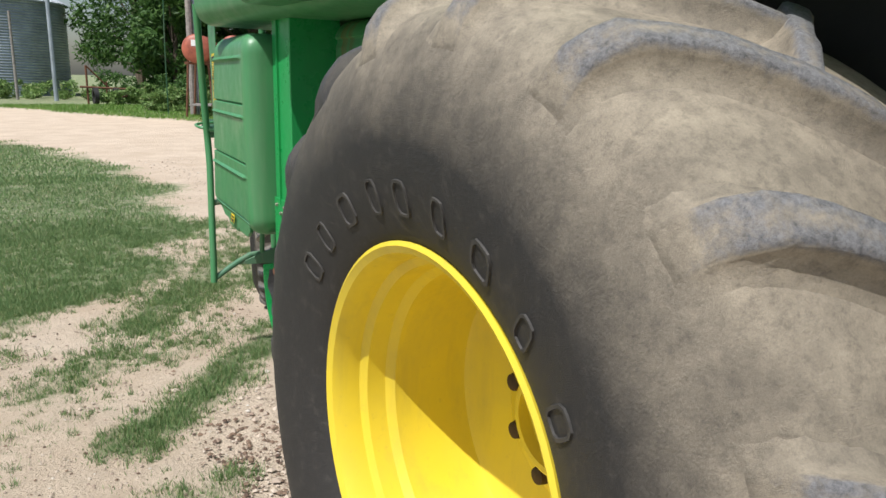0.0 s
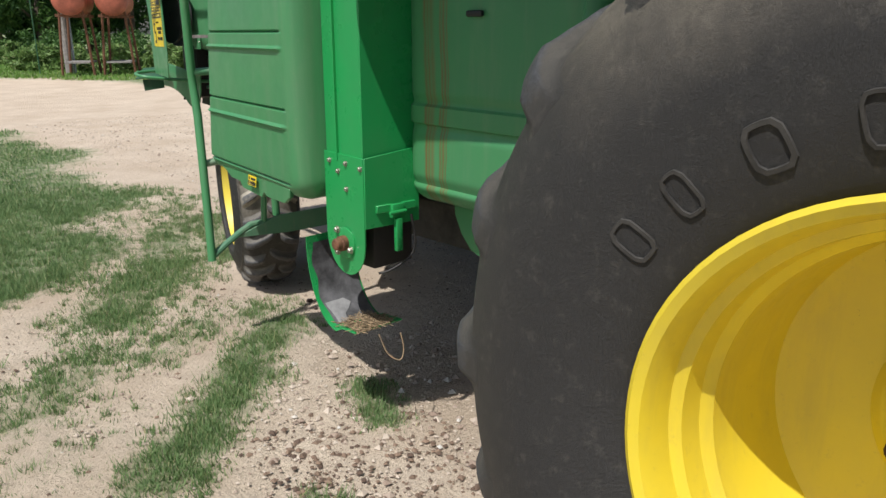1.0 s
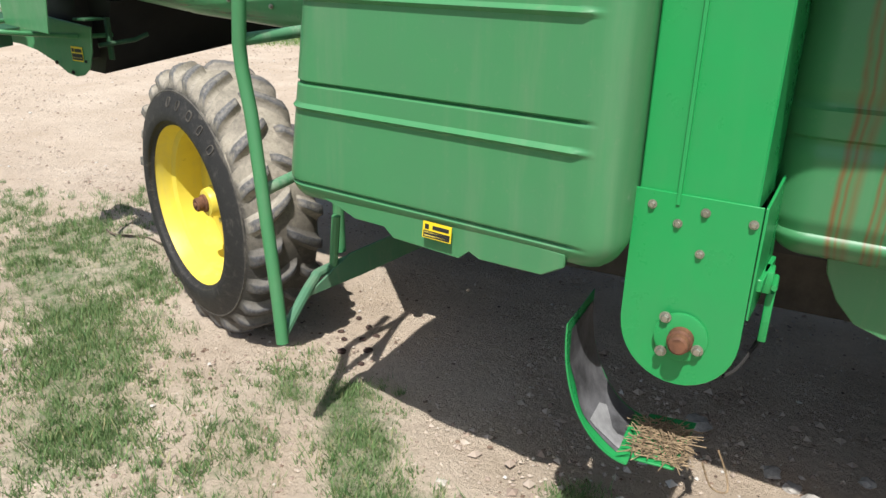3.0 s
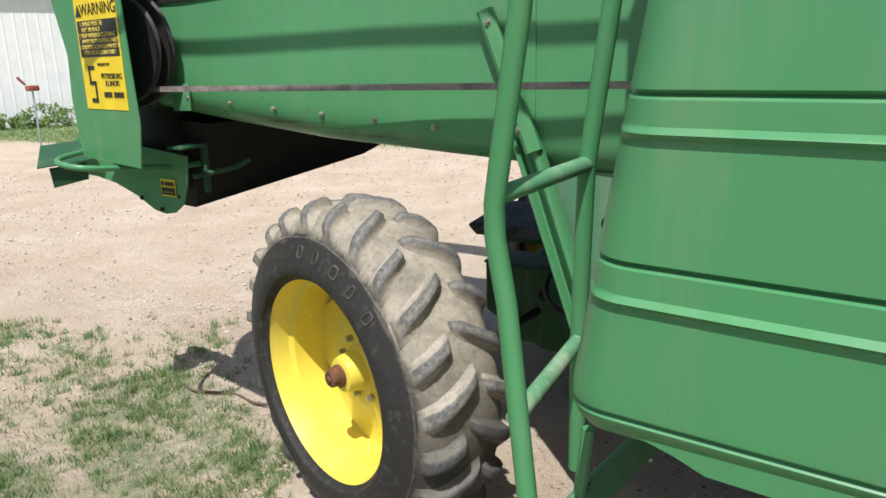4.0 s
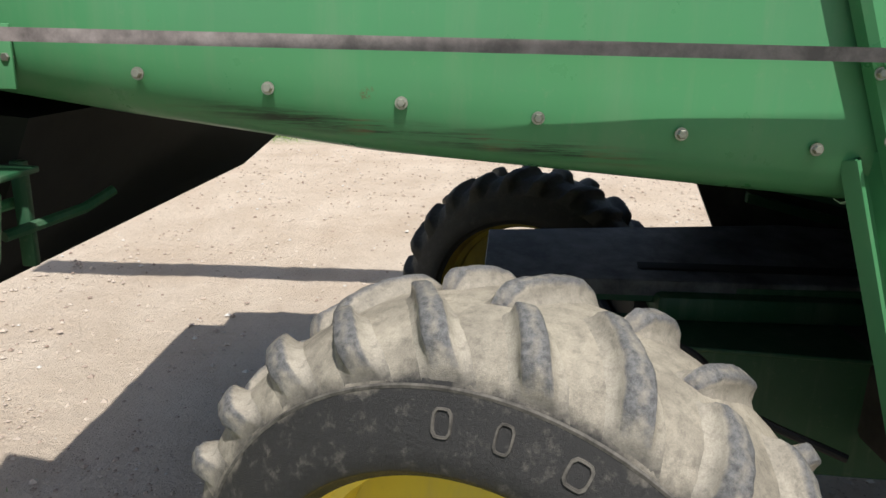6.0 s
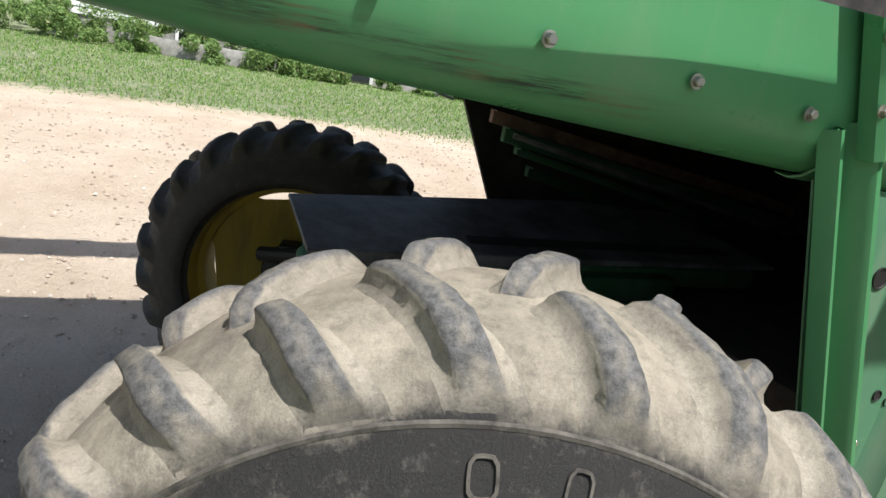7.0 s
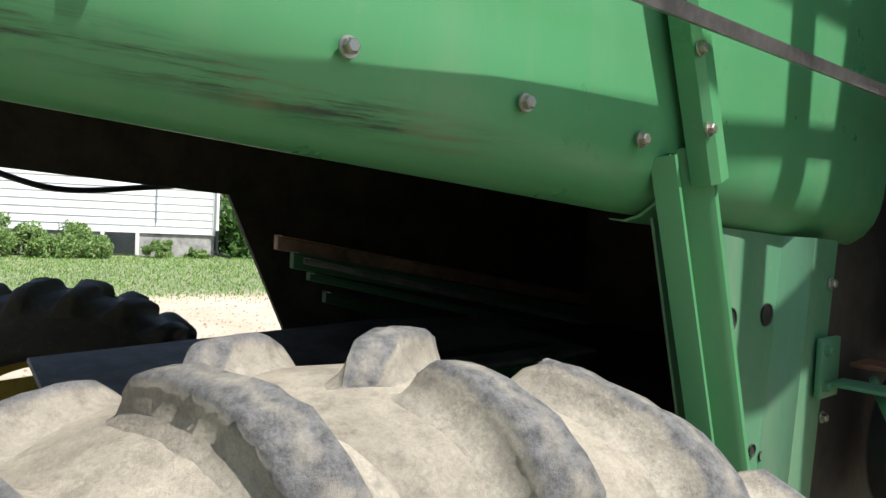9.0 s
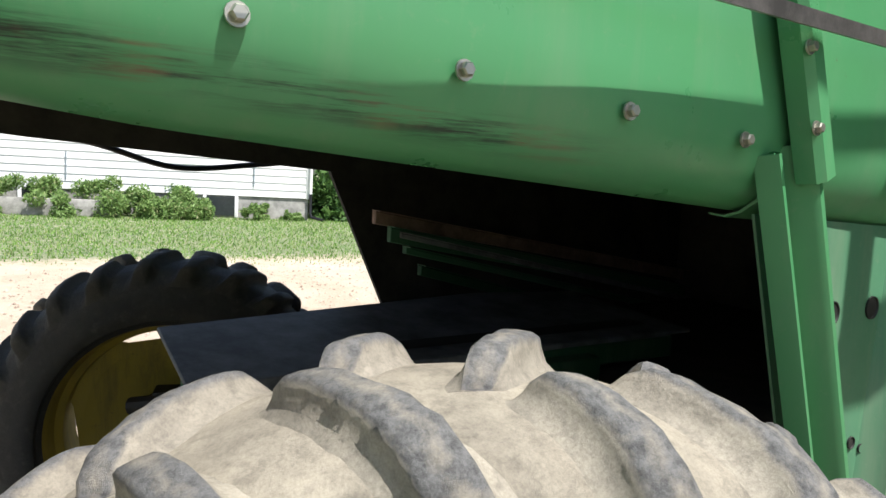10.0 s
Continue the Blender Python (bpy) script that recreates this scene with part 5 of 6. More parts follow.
writing("lettering", "PRODUCT OF", 0.016, DECAL_BLACK, big, dm(0.55, 0.405))
writing("lettering", "PETERSBURG", 0.030, DECAL_BLACK, big, dm(0.71, 0.300))
writing("lettering", "ILLINOIS", 0.030, DECAL_BLACK, big, dm(0.71, 0.236))
bm = bmesh.new()
for q in range(12):
    if q not in (5,):
        box(bm, (-0.082 + q * 0.0138, -0.011, 0), (-0.073 + q * 0.0138, 0.011, 0.001))
part("print_bars", bm, DECAL_BLACK, big, "row of black printed bars", dm(0.72, 0.135))
bm = bmesh.new()
for lo, hi in (((-0.028, 0.055), (0.028, 0.070)), ((-0.028, 0.0), (-0.014, 0.070)), ((-0.028, -0.005), (0.028, 0.010)), ((0.014, -0.07), (0.028, 0.010)), ((-0.028, -0.075), (0.028, -0.058))):
    box(bm, (*lo, 0), (*hi, 0.001))
part("printed_sign", bm, DECAL_BLACK, big, "black angular trade sign", dm(0.24, 0.235))
# housing, pulley, lower plate
bm = bmesh.new()
box(bm, (2.62, 6.64, 1.10), (4.30, 6.92, 1.85), 0.05)
part("chopper_housing", bm, BLACK, combine, "dark straw chopper housing")
bm = bmesh.new()
sheet(bm, [(2.70, 6.45, 1.42), (4.30, 6.25, 1.46), (4.20, 6.24, 1.37), (4.02, 6.25, 1.26), (3.70, 6.32, 1.17), (2.76, 6.65, 1.02)], (0.0, 0.25, 0.02))
part("chopper_front", bm, BLACK, combine)
bm = bmesh.new()
low = [(6.42, 1.30), (6.44, 1.17), (6.48, 1.085), (6.54, 1.045), (6.61, 1.032), (6.69, 1.045), (6.80, 1.10), (6.95, 1.15), (7.10, 1.17), (7.28, 1.175), (7.32, 1.22), (7.30, 1.30), (7.20, 1.37)]
sheet(bm, [(2.545 + 0.10 * (y - 6.6), y, z) for y, z in low], (0.012, 0.002, 0), 0.003)
cl = part("chopper_side", bm, GREEN, combine, "green lower side plate of the straw chopper")
decal(cl, (2.538, 6.565, 1.155), (-0.1, -1, 0), (0, 0, 1), 0.10, 0.075, [(0.04, 0.96, 0.08, 0.52, DECAL_BLACK), (0.1, 0.9, 0.2, 0.28, DECAL_TEXT), (0.30, 0.92, 0.62, 0.86, DECAL_BLACK), (0.06, 0.24, 0.62, 0.88, DECAL_BLACK)])
for y, z in ((6.50, 1.12), (6.62, 1.055), (6.74, 1.10)):
    bm = bmesh.new()
    hexbolt(bm, (2.538, y, z), (-1, 0, 0), 0.008, 0.008)
    part("bolt", bm, BLACK, cl)
bm = bmesh.new()
tube(bm, smooth_line([(2.50, 6.95, 1.315), (2.30, 6.86, 1.315), (2.20, 6.80, 1.31), (2.165, 6.72, 1.30), (2.20, 6.62, 1.285), (2.40, 6.58, 1.262), (2.60, 6.53, 1.245), (2.72, 6.50, 1.245)], 6), 0.0125, 10)
part("guard_hoop", bm, GREEN, combine, "bent green guard pipe round the chopper drive")
bm = bmesh.new()
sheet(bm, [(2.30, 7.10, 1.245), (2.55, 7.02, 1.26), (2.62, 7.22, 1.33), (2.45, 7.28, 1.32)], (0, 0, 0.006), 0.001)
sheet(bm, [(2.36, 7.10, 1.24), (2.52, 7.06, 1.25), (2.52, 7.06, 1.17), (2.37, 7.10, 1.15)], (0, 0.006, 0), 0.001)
part("rear_flap", bm, GREEN_SHADED, combine, "dark deflector flap behind the chopper")
for rr_, xx in ((0.21, 2.42), (0.23, 2.47)):
    bm = bmesh.new()
    tmp = bmesh.new()
    lathe(tmp, [(0, rr_ - 0.03), (-0.012, rr_), (0.0, rr_ - 0.008), (0.012, rr_), (0.012, 0.03), (0.0, 0.02)], 44, close=True)
    merge(bm, tmp, Matrix.Translation((xx, 6.60, 1.74)))
    part("chopper_pulley", bm, BLACK, combine, "dark chopper drive pulley")
bm = bmesh.new()
box(bm, (2.46, 6.37, 1.335), (2.58, 6.46, 1.347), 0.003)
part("bracket", bm, GREEN_SHADED, combine)
bm = bmesh.new()
box(bm, (2.66, 6.45, 1.12), (2.68, 6.48, 1.34), 0.004)
tube(bm, [(2.60, 6.47, 1.20), (2.78, 6.40, 1.22), (2.84, 6.36, 1.25)], 0.012, 8)
part("pivot_bracket", bm, GREEN_SHADED, combine)
bm = bmesh.new()
box(bm, (2.522, 6.36, 1.49), (2.529, 6.46, 1.60), 0.002)
part("patch_plate", bm, GREEN_HOOD, combine)

# upper body over the front axle
bm = bmesh.new()
box(bm, (1.37, -0.9, 2.0), (5.2, 4.10, 3.4), 0.10, None, 5)
part("upper_body", bm, GREEN, combine, "faded green upper body with a rounded lower edge")
# inner bodies coloured black for the shade behind the panels
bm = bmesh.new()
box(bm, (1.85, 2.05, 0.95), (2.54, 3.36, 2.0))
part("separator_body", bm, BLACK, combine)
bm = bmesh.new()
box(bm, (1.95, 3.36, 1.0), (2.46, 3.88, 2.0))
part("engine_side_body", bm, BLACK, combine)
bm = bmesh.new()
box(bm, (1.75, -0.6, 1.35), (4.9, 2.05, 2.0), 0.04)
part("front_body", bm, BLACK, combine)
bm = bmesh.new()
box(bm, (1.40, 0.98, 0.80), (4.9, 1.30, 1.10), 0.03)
part("front_axle", bm, GREEN_SHADED, combine)
far_front = Matrix.Translation((5.4, 1.15, 0.945)) @ Matrix.Rotation(math.pi, 4, "Z")
bm = tyre_carcass(FRONT["W"], FRONT["R"], FRONT["r0"])
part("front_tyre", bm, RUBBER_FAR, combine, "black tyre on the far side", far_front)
# box added beside the upper body to cast shade on the front shield
bm = bmesh.new()
box(bm, (1.20, -0.9, 2.03), (1.5, 3.05, 3.3), 0.08, None, 5)
part("tank_shade_box", bm, GREEN, combine, "green box added to shade the front shield")
# unseen rails set to cast the hood's shadow bands, and the folded unloading auger
for za, zb in ((2.995, 2.995), (2.755, 2.580)):
    bm = bmesh.new()
    tube(bm, [(1.775, 4.02, za), (1.84, 6.60, zb)], 0.016, 10)
    part("shadow_rail", bm, GREEN, combine)
bm = bmesh.new()
tube(bm, [(1.785, 4.33, 2.42), (1.785, 4.33, 3.03)], 0.045, 12)
part("shadow_rail_post", bm, GREEN, combine)
bm = bmesh.new()
box(bm, (1.74, 4.05, 2.40), (1.83, 4.38, 2.44))
part("shadow_rail_arm", bm, GREEN, combine)
bm = bmesh.new()
tube(bm, [(4.72, 2.5, 2.92), (4.72, 8.25, 2.92)], 0.13, 20)
part("unloading_auger", bm, GREEN, combine, "long green unloading auger tube, folded back")


# ---- stones and clods ----
def stone(at, r, seed, mat, label, name="stone"):
    bm = bmesh.new()
    bmesh.ops.create_icosphere(bm, subdivisions=2, radius=1)
    rnd = random.Random(seed)
    sx, sy, sz = r * rnd.uniform(0.8, 1.3), r * rnd.uniform(0.7, 1.1), r * rnd.uniform(0.45, 0.7)
    for v in bm.verts:
        k = 1 + 0.42 * noise.noise(v.co * 1.7 + Vector((seed, 0, 0)))
        v.co = Vector((v.co.x * sx * k, v.co.y * sy * k, v.co.z * sz * k))
    return tagged(solid(name, bm, mat, pose(at[0], at[1], r * 0.30 + float(hollow(at[0], at[1])), 0, 0, rnd.uniform(0, 360)), 0.25), label, name, "stones under the combine")


STONE = plain("grey_limestone", (0.42, 0.39, 0.35), 0.9, 0, 0.2, 25)
CLOD = plain("dark_clod", (0.075, 0.045, 0.035), 0.95, 0, 0.3, 40)
for k, (x, y, r) in enumerate(((2.04, 2.56, 0.050), (2.16, 2.50, 0.050), (2.55, 3.22, 0.045), (1.98, 2.33, 0.055), (2.10, 2.38, 0.040), (2.25, 2.80, 0.035), (2.30, 2.86, 0.030), (2.21, 2.74, 0.030), (2.36, 2.93, 0.035),
                               (1.92, 2.27, 0.035), (2.02, 2.24, 0.030), (1.88, 2.38, 0.026), (2.60, 2.45, 0.04), (2.46, 2.62, 0.03))):
    stone((x, y), r, k, STONE, "broken grey limestone lying on the sand")
for k, (x, y, r) in enumerate(((2.42, 4.70, 0.022), (2.50, 4.78, 0.018), (2.56, 4.74, 0.020), (2.46, 4.86, 0.016), (2.62, 4.82, 0.018), (2.35, 4.80, 0.024), (2.52, 4.92, 0.014), (2.68, 4.92, 0.016), (2.30, 4.66, 0.016))):
    stone((x, y), r, k + 40, CLOD, "small dark clod of dried soil", "clod")
bm = bmesh.new()
tube(bm, smooth_line([(x, y, z - 0.072) for x, y, z in ((2.95, 7.10, 0.012), (2.90, 6.95, 0.02), (2.97, 6.75, 0.012), (2.93, 6.55, 0.016), (3.0, 6.40, 0.012))], 6), 0.007, 6)
tagged(solid("twig", bm, BARK), "dry bent twig lying on the sand", "twig")


# ---- plants ----
def leaves(centres, radii, n, size, flat=0.5):
    """Loose leaf triangles in uneven clumps round the centres."""
    c = rng.integers(0, len(centres), n)
    P = np.array(centres)[c]
    R = np.array(radii)[c][:, None]
    v = rng.normal(0, 1, (n, 3))
    v /= np.linalg.norm(v, axis=1)[:, None]
    p = P + v * R * rng.uniform(0.45, 1.05, (n, 1)) * np.array([1, 1, 0.8])
    a = rng.normal(0, 1, (n, 3))
    a /= np.linalg.norm(a, axis=1)[:, None]
    b = np.cross(a, rng.normal(0, 1, (n, 3)))
    b /= np.linalg.norm(b, axis=1)[:, None]
    s = size * rng.uniform(0.5, 1.3, (n, 1))
    out = np.stack([p - a * s, p + a * s * 0.2 + b * s * flat, p + a * s * 1.1 - b * s * flat * 0.6], 1)
    out[..., 2] = np.maximum(out[..., 2], 0.01)
    return out


def tree(at, h, r, seed, n, leaf, label, low=0.25):
    x, y = at
    rnd = random.Random(seed)
    ob = thing("tree", (x, y, 0), label, "tree", "trees behind the yard")
    bm = bmesh.new()
    tube(bm, smooth_line([(x, y, -0.1), (x + rnd.uniform(-.2, .2), y, h * 0.3), (x + rnd.uniform(-.4, .4), y, h * 0.62), (x, y, h * 0.85)], 4), [0.30 * h / 12 * k for k in np.linspace(1.2, 0.25, 13)], 8)
    cs, rs = [], []
    for k in range(26):
        a, q = rnd.uniform(0, 6.28), rnd.random()
        z = h * (low + (1 - low) * rnd.random() ** 0.8)
        w = r * (0.45 + 0.55 * math.sin(math.pi * min(1, (z / h - low * 0.5)))) * math.sqrt(q)
        c = (x + w * math.cos(a), y + w * math.sin(a), z)
        cs.append(c)
        rs.append(r * rnd.uniform(0.22, 0.42))
        if k % 3 == 0:
            tube(bm, [(x, y, z * 0.6), ((x + c[0]) / 2, (y + c[1]) / 2, z * 0.85), c], [0.10, 0.06, 0.02], 5)
    part("trunk", bm, BARK, ob)
    tri_cloud("crown", leaves(cs, rs, n, leaf), LEAF, ob)
    return ob


for k, (x, y, h, r) in enumerate(((17.0, 64, 15, 5.6), (21.5, 66, 17, 6.5), (22.5, 58, 16, 6.0), (28, 52, 14, 6), (34, 47, 13, 5.5), (16.0, 57, 8, 3.4), (24, 70, 19, 7), (18.5, 78, 18, 6.5), (40, 42, 13, 5.5))):
    tree((x, y), h, r, k, 15000, 0.28, "tall broad-leaved tree in full green leaf", 0.10)


def bush(at, w, h, n, leaf, mat, label, cat="bush"):
    x, y = at
    cs, rs = [], []
    rnd = random.Random(int(x * 31 + y * 17))
    for k in range(int(12 + w * 5)):
        zz = rnd.random() ** 1.5 * h * 0.75
        cs.append((x + rnd.uniform(-0.5, 0.5) * w, y + rnd.uniform(-0.5, 0.5) * w, zz + 0.05))
        rs.append(rnd.uniform(0.16, 0.34) * h)
    return tri_cloud(cat, leaves(cs, rs, n, leaf), mat, None, label, cat, kind="stuff" if cat == "weeds" else "thing")


for x, y, w, h in ((6.2, 58, 8, 1.5), (1, 60, 8, 1.5), (13, 50, 7, 2.2), (17, 44, 5, 2.2), (20, 40, 5, 1.8), (25, 38, 6, 2.2), (30, 36, 6, 2.5), (11, 46, 4, 1.3), (10.8, 38, 3.0, 1.0), (12.2, 36, 3, 1.2), (14.5, 34, 3.2, 1.3)):
    bush((x, y), w, h, 5000, 0.14, LEAF if h > 1.9 else WEED, "dense green bush at the edge of the yard", "bush")

# ---- grain bin ----
gb = thing("grain_bin", (5.4, 68, 0), "round corrugated galvanised steel grain bin", "grain bin")
bm = bmesh.new()
prof = []
for k in range(70):
    prof.append((0.1 * k, 5.2 + 0.03 * math.cos(math.pi * k)))
tmp = bmesh.new()
lathe(tmp, prof, 64)
merge(bm, tmp, Matrix.Translation((5.4, 68, 0)) @ Matrix.Rotation(-math.pi / 2, 4, "Y"))
part("wall", bm, GALV, gb)
bm = bmesh.new()
tmp = bmesh.new()
lathe(tmp, [(6.85, 5.4), (6.95, 5.4), (9.4, 0.6), (9.7, 0.5), (9.7, 0.01)], 40)
merge(bm, tmp, Matrix.Translation((5.4, 68, 0)) @ Matrix.Rotation(-math.pi / 2, 4, "Y"))
roof = part("roof", bm, GALV_ROOF, gb, "pale conical steel roof")
for k in range(40):
    a = 2 * math.pi * k / 40
    bm = bmesh.new()
    tube(bm, [(5.4 + 5.38 * math.cos(a), 68 + 5.38 * math.sin(a), 6.98), (5.4 + 0.7 * math.cos(a), 68 + 0.7 * math.sin(a), 9.38)], 0.045, 5)
    part("roof_rib", bm, GALV_ROOF, roof)


def pole(at, h, r, mat, label):
    bm = bmesh.new()
    tube(bm, [(*at, -0.2), (*at, h)], [r, r * 0.75], 10)
    return tagged(solid("utility_pole", bm, mat), label, "pole", "yard poles")


pole((7.3, 52.5), 14, 0.14, GALV, "tall pale steel pole beside the bin")
pole((5.4, 55), 5.5, 0.10, WOOD_GREY, "short grey post in the bushes")
pole((10.2, 33.6), 11, 0.15, WOOD_GREY, "weathered grey wooden utility pole")
pole((10.45, 33.7), 11, 0.06, GALV, "pale conduit pipe beside the wooden pole")
bm = bmesh.new()
tube(bm, smooth_line([(9.2, 34, -0.02), (9.24, 34, 4), (9.5, 34, 12)], 4), 0.025, 6)
tagged(solid("guy_wire", bm, GREEN_SHADED), "guy wire running up from the grass", "wire")

# ---- fuel tanks on their stands ----
def fuel_tank(at, yaw, n):
    x, y = at
    m = Matrix.Translation((x, y, 0)) @ Matrix.Rotation(yaw, 4, "Z")
    ob = thing("fuel_tank", (x, y, 0), "faded red fuel tank lying on a rusty steel stand", "fuel tank", "fuel tanks by the trees")
    bm = bmesh.new()
    tmp = bmesh.new()
    lathe(tmp, [(-1.25, 0.01), (-1.24, 0.2), (-1.18, 0.46), (-1.10, 0.57), (-1.05, 0.59), (1.05, 0.59), (1.18, 0.46), (1.25, 0.01)], 32)
    merge(bm, tmp, m @ Matrix.Translation((0, 0, 2.85)))
    tank = part("tank", bm, TANK_RED, ob)
    bm = bmesh.new()
    box(bm, (-1.262, -0.14, 2.95), (-1.235, 0.16, 3.2), 0.0, m)
    part("placard", bm, WHITE_WALL, tank, "pale placard")
    for a in (-0.8, 0.8):
        for b in (-0.5, 0.5):
            bm = bmesh.new()
            tube(bm, [m @ Vector((a, b * 1.15, 0)), m @ Vector((a, b * 0.8, 2.45))], 0.05, 6)
            part("leg", bm, RUST, ob)
        bm = bmesh.new()
        box(bm, (a - 0.05, -0.55, 2.22), (a + 0.05, 0.55, 2.32), 0.0, m)
        part("cross_beam", bm, RUST, ob)
    bm = bmesh.new()
    box(bm, (-0.9, -0.45, 0.5), (0.9, 0.45, 0.56), 0.0, m)
    part("shelf", bm, WOOD_GREY, ob)
    return ob


fuel_tank((10.3, 32.4), radians(62), 0)
fuel_tank((11.7, 31.9), radians(62), 1)
# rusty implement in the weeds
imp = thing("farm_implement", (8.9, 47, 0), "rusty farm implement standing in the weeds", "implement")
for a, b, r in (((7.8, 47, 1.0), (10.4, 46.6, 0.9), 0.07), ((8.2, 47, 0), (8.2, 47, 2.2), 0.06), ((8.2, 47, 2.2), (9.4, 47, 0.9), 0.05), ((9.0, 46.5, 0.3), (10.3, 46.8, 0.5), 0.06), ((9.3, 47.5, 0), (9.3, 47.2, 1.3), 0.05)):
    bm = bmesh.new()
    tube(bm, [a, b], r, 6)
    part("frame_bar", bm, RUST, imp)
for x in (8.5, 9.6):
    bm = bmesh.new()
    tmp = bmesh.new()
    lathe(tmp, [(0.1, 0.30), (0.12, 0.48), (-0.12, 0.48), (-0.1, 0.30)], 24, close=True)
    merge(bm, tmp, Matrix.Translation((x, 46.4, 0.48)))
    part("tyre", bm, BLACK, imp)

# ---- white farmhouse ----
HC, HD = Vector((21.0, -2.55, 0)), Vector((0.345, 0.94, 0)).normalized()
HN = Vector((-HD.y, HD.x, 0))
hm = Matrix((HD, -HN, Vector((0, 0, 1)))).transposed().to_4x4()
hm.translation = HC
house = thing("farmhouse", HC, "white farmhouse with lap siding on a concrete foundation", "house")


def hbox(lo, hi, bev=0.0):
    bm = bmesh.new()
    return box(bm, lo, hi, bev, hm)


LEN = 10.6
wall = part("wall", hbox((0, 0.03, 0.62), (LEN, 7.0, 3.7)), WHITE_WALL, house)
part("foundation", hbox((0.06, 0.05, -0.1), (LEN - 0.06, 6.9, 0.62)), CONCRETE, house, "grey rendered concrete foundation")
part("corner_board", hbox((-0.02, -0.015, 0.60), (0.12, 0.06, 3.7), 0.004), WHITE_WALL, wall)
part("corner_board", hbox((LEN - 0.12, -0.015, 0.60), (LEN + 0.02, 0.06, 3.7), 0.004), WHITE_WALL, wall)
bm = bmesh.new()
add(bm, [(0.12, 0.0, 0), (LEN - 0.12, 0.0, 0), (LEN - 0.12, 0.022, 0.20), (0.12, 0.022, 0.20), (0.12, 0.03, 0), (LEN - 0.12, 0.03, 0)], [(0, 1, 2, 3), (4, 5, 1, 0)])
board = None
for k in range(15):
    m = hm @ Matrix.Translation((0, 0, 0.62 + 0.2 * k))
    if board is None:
        board = part("board", bm, WHITE_WALL, wall, "", m)
    else:
        again(board, wall, m)
bm = bmesh.new()
sheet(bm, [hm @ Vector(p) for p in ((-0.4, -0.45, 3.6), (LEN + 0.4, -0.45, 3.6), (LEN + 0.4, 3.5, 6.2), (-0.4, 3.5, 6.2))], (0, 0, 0.12))
part("roof", bm, GREY_STEEL, house)
for wx in (2.05, 6.6):
    win = part("window", hbox((wx, 0.0, 0.06), (wx + 0.75, 0.06, 0.58)), GLASS_DARK, house, "dark basement window in a white frame")
    part("window_frame", hbox((wx - 0.09, -0.01, 0.02), (wx, 0.07, 0.61), 0.004), WHITE_WALL, win)
    part("window_frame", hbox((wx + 0.75, -0.01, 0.02), (wx + 0.84, 0.07, 0.61), 0.004), WHITE_WALL, win)
bm = bmesh.new()
tube(bm, [hm @ Vector(p) for p in ((0.0, -0.07, 3.6), (0.0, -0.07, 0.75))], 0.045, 8)
part("downspout", bm, WHITE_WALL, house)
bm = bmesh.new()
tube(bm, [hm @ Vector(p) for p in ((0.0, -0.07, 0.76), (0.0, -0.07, 0.2), (-0.05, -0.12, 0.1), (-0.35, -0.4, 0.05))], 0.045, 8)
part("drain_pipe", bm, HOSE, house, "black drain pipe at the corner")
for px in ((1.55, 2.2), (6.3, 1.6)):
    bm = bmesh.new()
    tube(bm, [hm @ Vector((px[0], -0.02, 0.9)), hm @ Vector((px[0], -0.02, px[1]))], 0.02, 6)
    part("conduit", bm, GALV, house)
bm = bmesh.new()
box(bm, (4.9, -1.5, 0.0), (8.4, -1.3, 0.42), 0.01, hm)
tagged(solid("planter_wall", bm, CONCRETE), "low grey planter wall in front of the house", "wall")
for hx, hy, w, h, n in ((4.1, -0.9, 2.3, 1.15, 6500), (5.6, -0.7, 2.2, 1.05, 4500), (7.4, -1.0, 2.4, 1.0, 4200), (9.4, -1.0, 2.4, 1.1, 4000), (11.6, -1.0, 2.4, 0.9, 3000), (1.45, -0.35, 0.8, 0.45, 1200), (0.50, -0.4, 0.5, 0.28, 500), (3.0, -0.7, 0.9, 0.55, 1600), (13.5, -1.2, 3, 0.8, 2500)):
    p = hm @ Vector((hx, hy, 0))
    bush((p.x, p.y), w, h, n * 2, 0.058, WEED, "leafy green weeds growing along the house", "weeds")
for hx, hy, w, h in ((-1.2, 1.2, 1.8, 2.4), (-2.6, 3, 3, 3.2)):
    p = hm @ Vector((hx, hy, 0))
    bush((p.x, p.y), w, h, 5000, 0.12, LEAF, "green shrub beside the house", "bush")

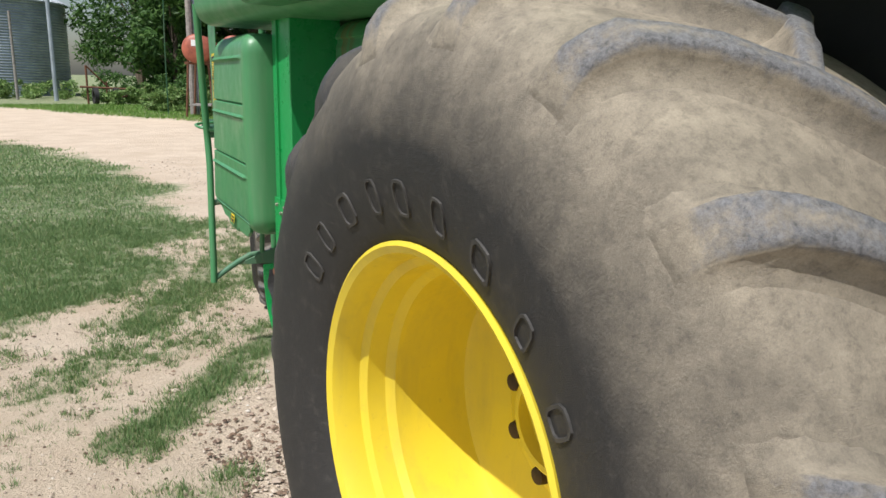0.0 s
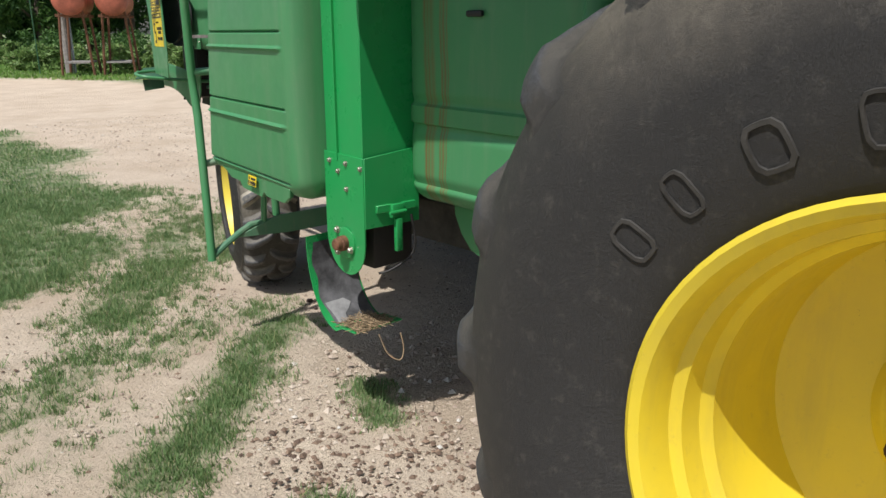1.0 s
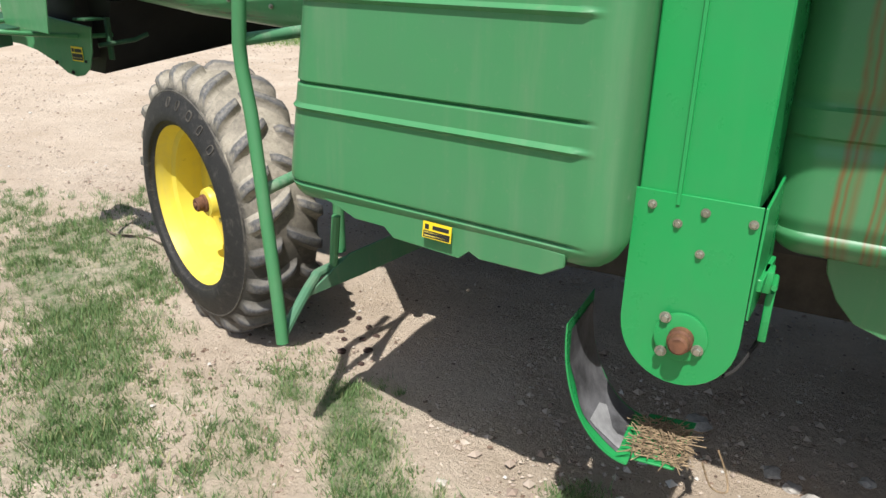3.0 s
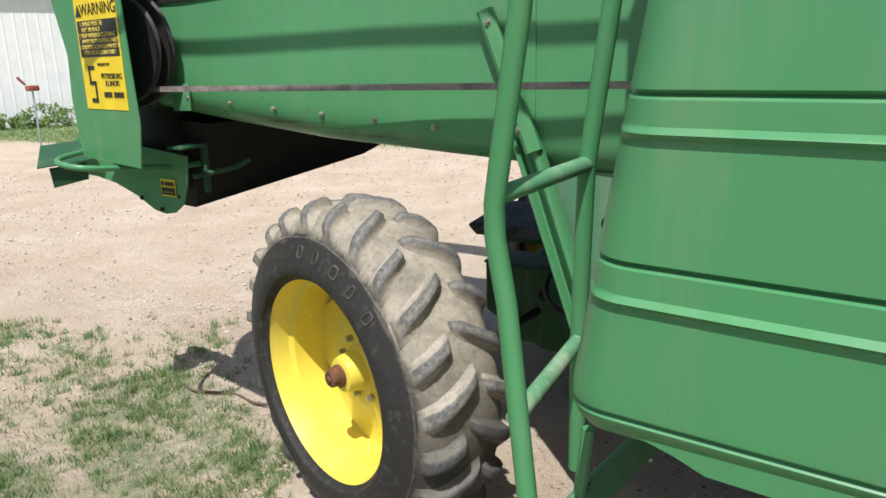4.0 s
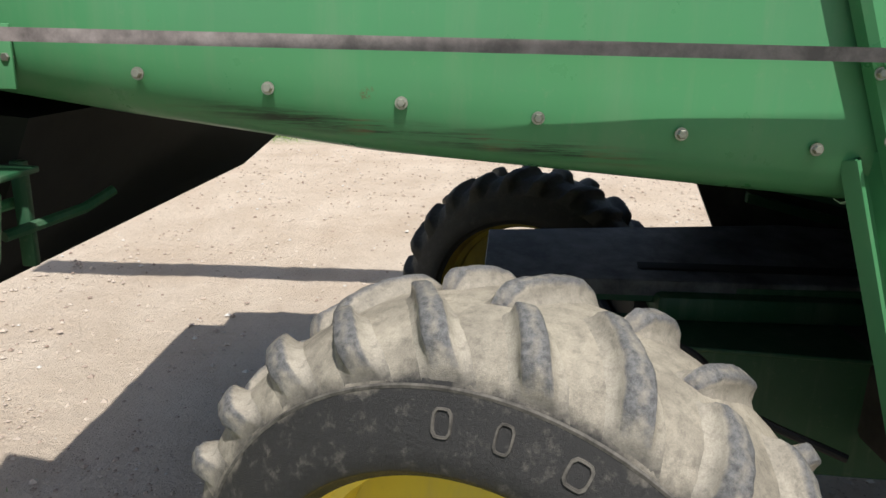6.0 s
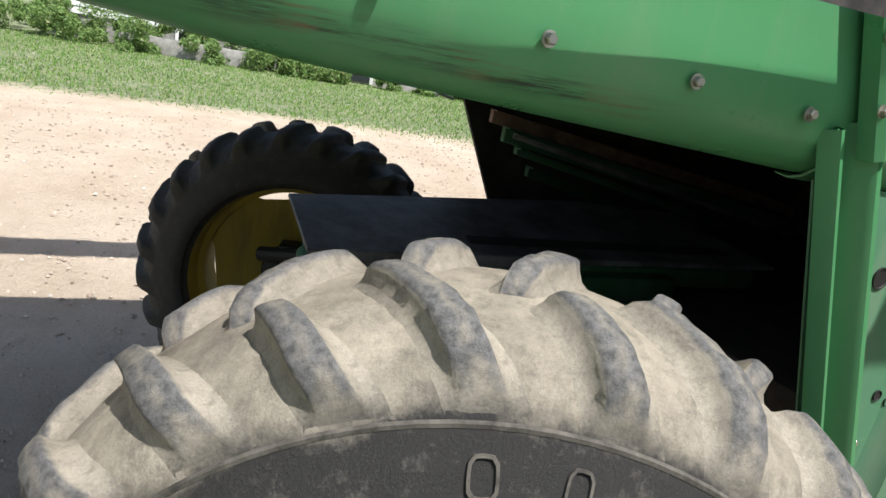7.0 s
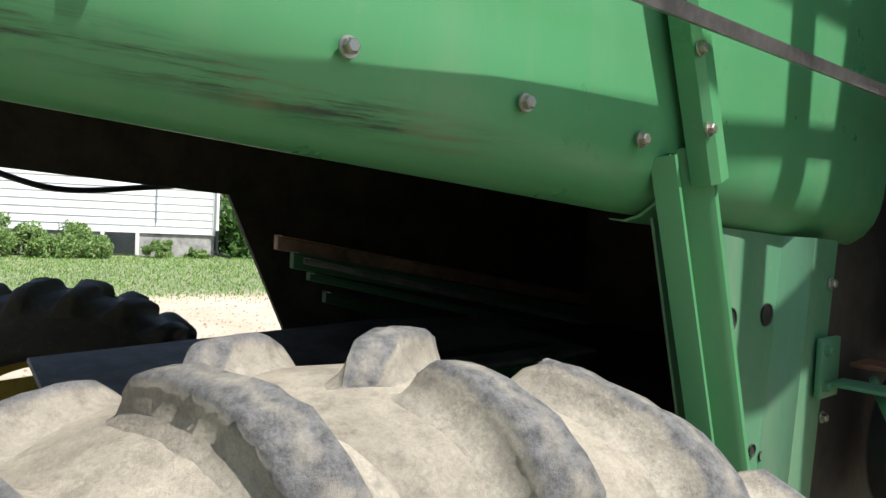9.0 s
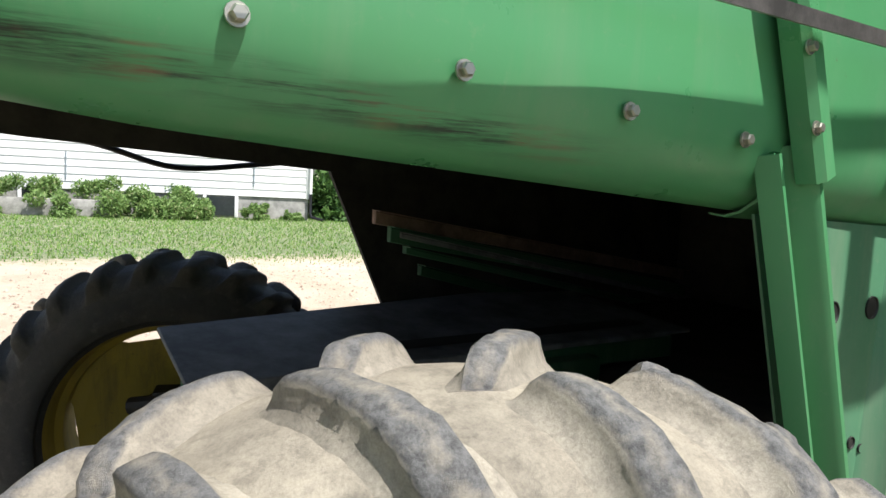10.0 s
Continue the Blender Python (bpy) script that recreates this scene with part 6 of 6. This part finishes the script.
# ---- white metal shed ----
SA, SB = Vector((13.0, 25.6, 0)), Vector((27.0, 17.5, 0))
sd = (SB - SA).normalized()
sn = Vector((sd.y, -sd.x, 0))
shed = thing("metal_shed", SA, "long white ribbed metal shed", "shed")
sm = Matrix((sd, -sn, Vector((0, 0, 1)))).transposed().to_4x4()
sm.translation = SA
bm = bmesh.new()
box(bm, (0, 0.02, 0), ((SB - SA).length, 9, 4.6), 0.0, sm)
sw = part("wall", bm, WHITE_WALL, shed)
bm = bmesh.new()
add(bm, [(-0.04, 0.02, 0), (-0.02, 0.013, 0), (0.02, 0.013, 0), (0.04, 0.02, 0), (-0.04, 0.02, 4.6), (-0.02, 0.013, 4.6), (0.02, 0.013, 4.6), (0.04, 0.02, 4.6)],
    [(0, 1, 5, 4), (1, 2, 6, 5), (2, 3, 7, 6)])
rib = None
for k in range(52):
    m = sm @ Matrix.Translation((0.15 + 0.305 * k, 0, 0))
    if rib is None:
        rib = part("rib", bm, WHITE_WALL, sw, "", m)
    else:
        again(rib, sw, m)
bm = bmesh.new()
sheet(bm, [sm @ Vector(p) for p in ((-0.4, -0.5, 4.5), (16.6, -0.5, 4.5), (16.6, 4.5, 6.2), (-0.4, 4.5, 6.2))], (0, 0, 0.1))
part("roof", bm, GALV_ROOF, shed)
for k, q in enumerate((0.4, 1.6, 3.2, 5.5, 8)):
    p = sm @ Vector((q, -0.5, 0))
    bush((p.x, p.y), 1.2, 0.55 + 0.3 * (k % 2), 900, 0.07, WEED, "green weeds along the shed wall", "weeds")
hyd = thing("yard_hydrant", (10.55, 19.6, 0), "red-topped yard hydrant on a thin pipe", "hydrant")
bm = bmesh.new()
tube(bm, [(10.55, 19.6, 0), (10.55, 19.6, 1.2)], 0.02, 8)
part("pipe", bm, GALV, hyd)
bm = bmesh.new()
box(bm, (10.42, 19.54, 1.2), (10.70, 19.66, 1.32), 0.03)
tube(bm, [(10.40, 19.6, 1.34), (10.25, 19.6, 1.5)], 0.03, 8)
part("head", bm, TANK_RED, hyd)
# wood stack and long planting beyond the drive
for x, y, w in ((21, 11.5, 3.5), (24, 14.5, 4)):
    bush((x, y), w, 1.2, 2500, 0.12, LEAF, "low green bush beside the yard", "bush")
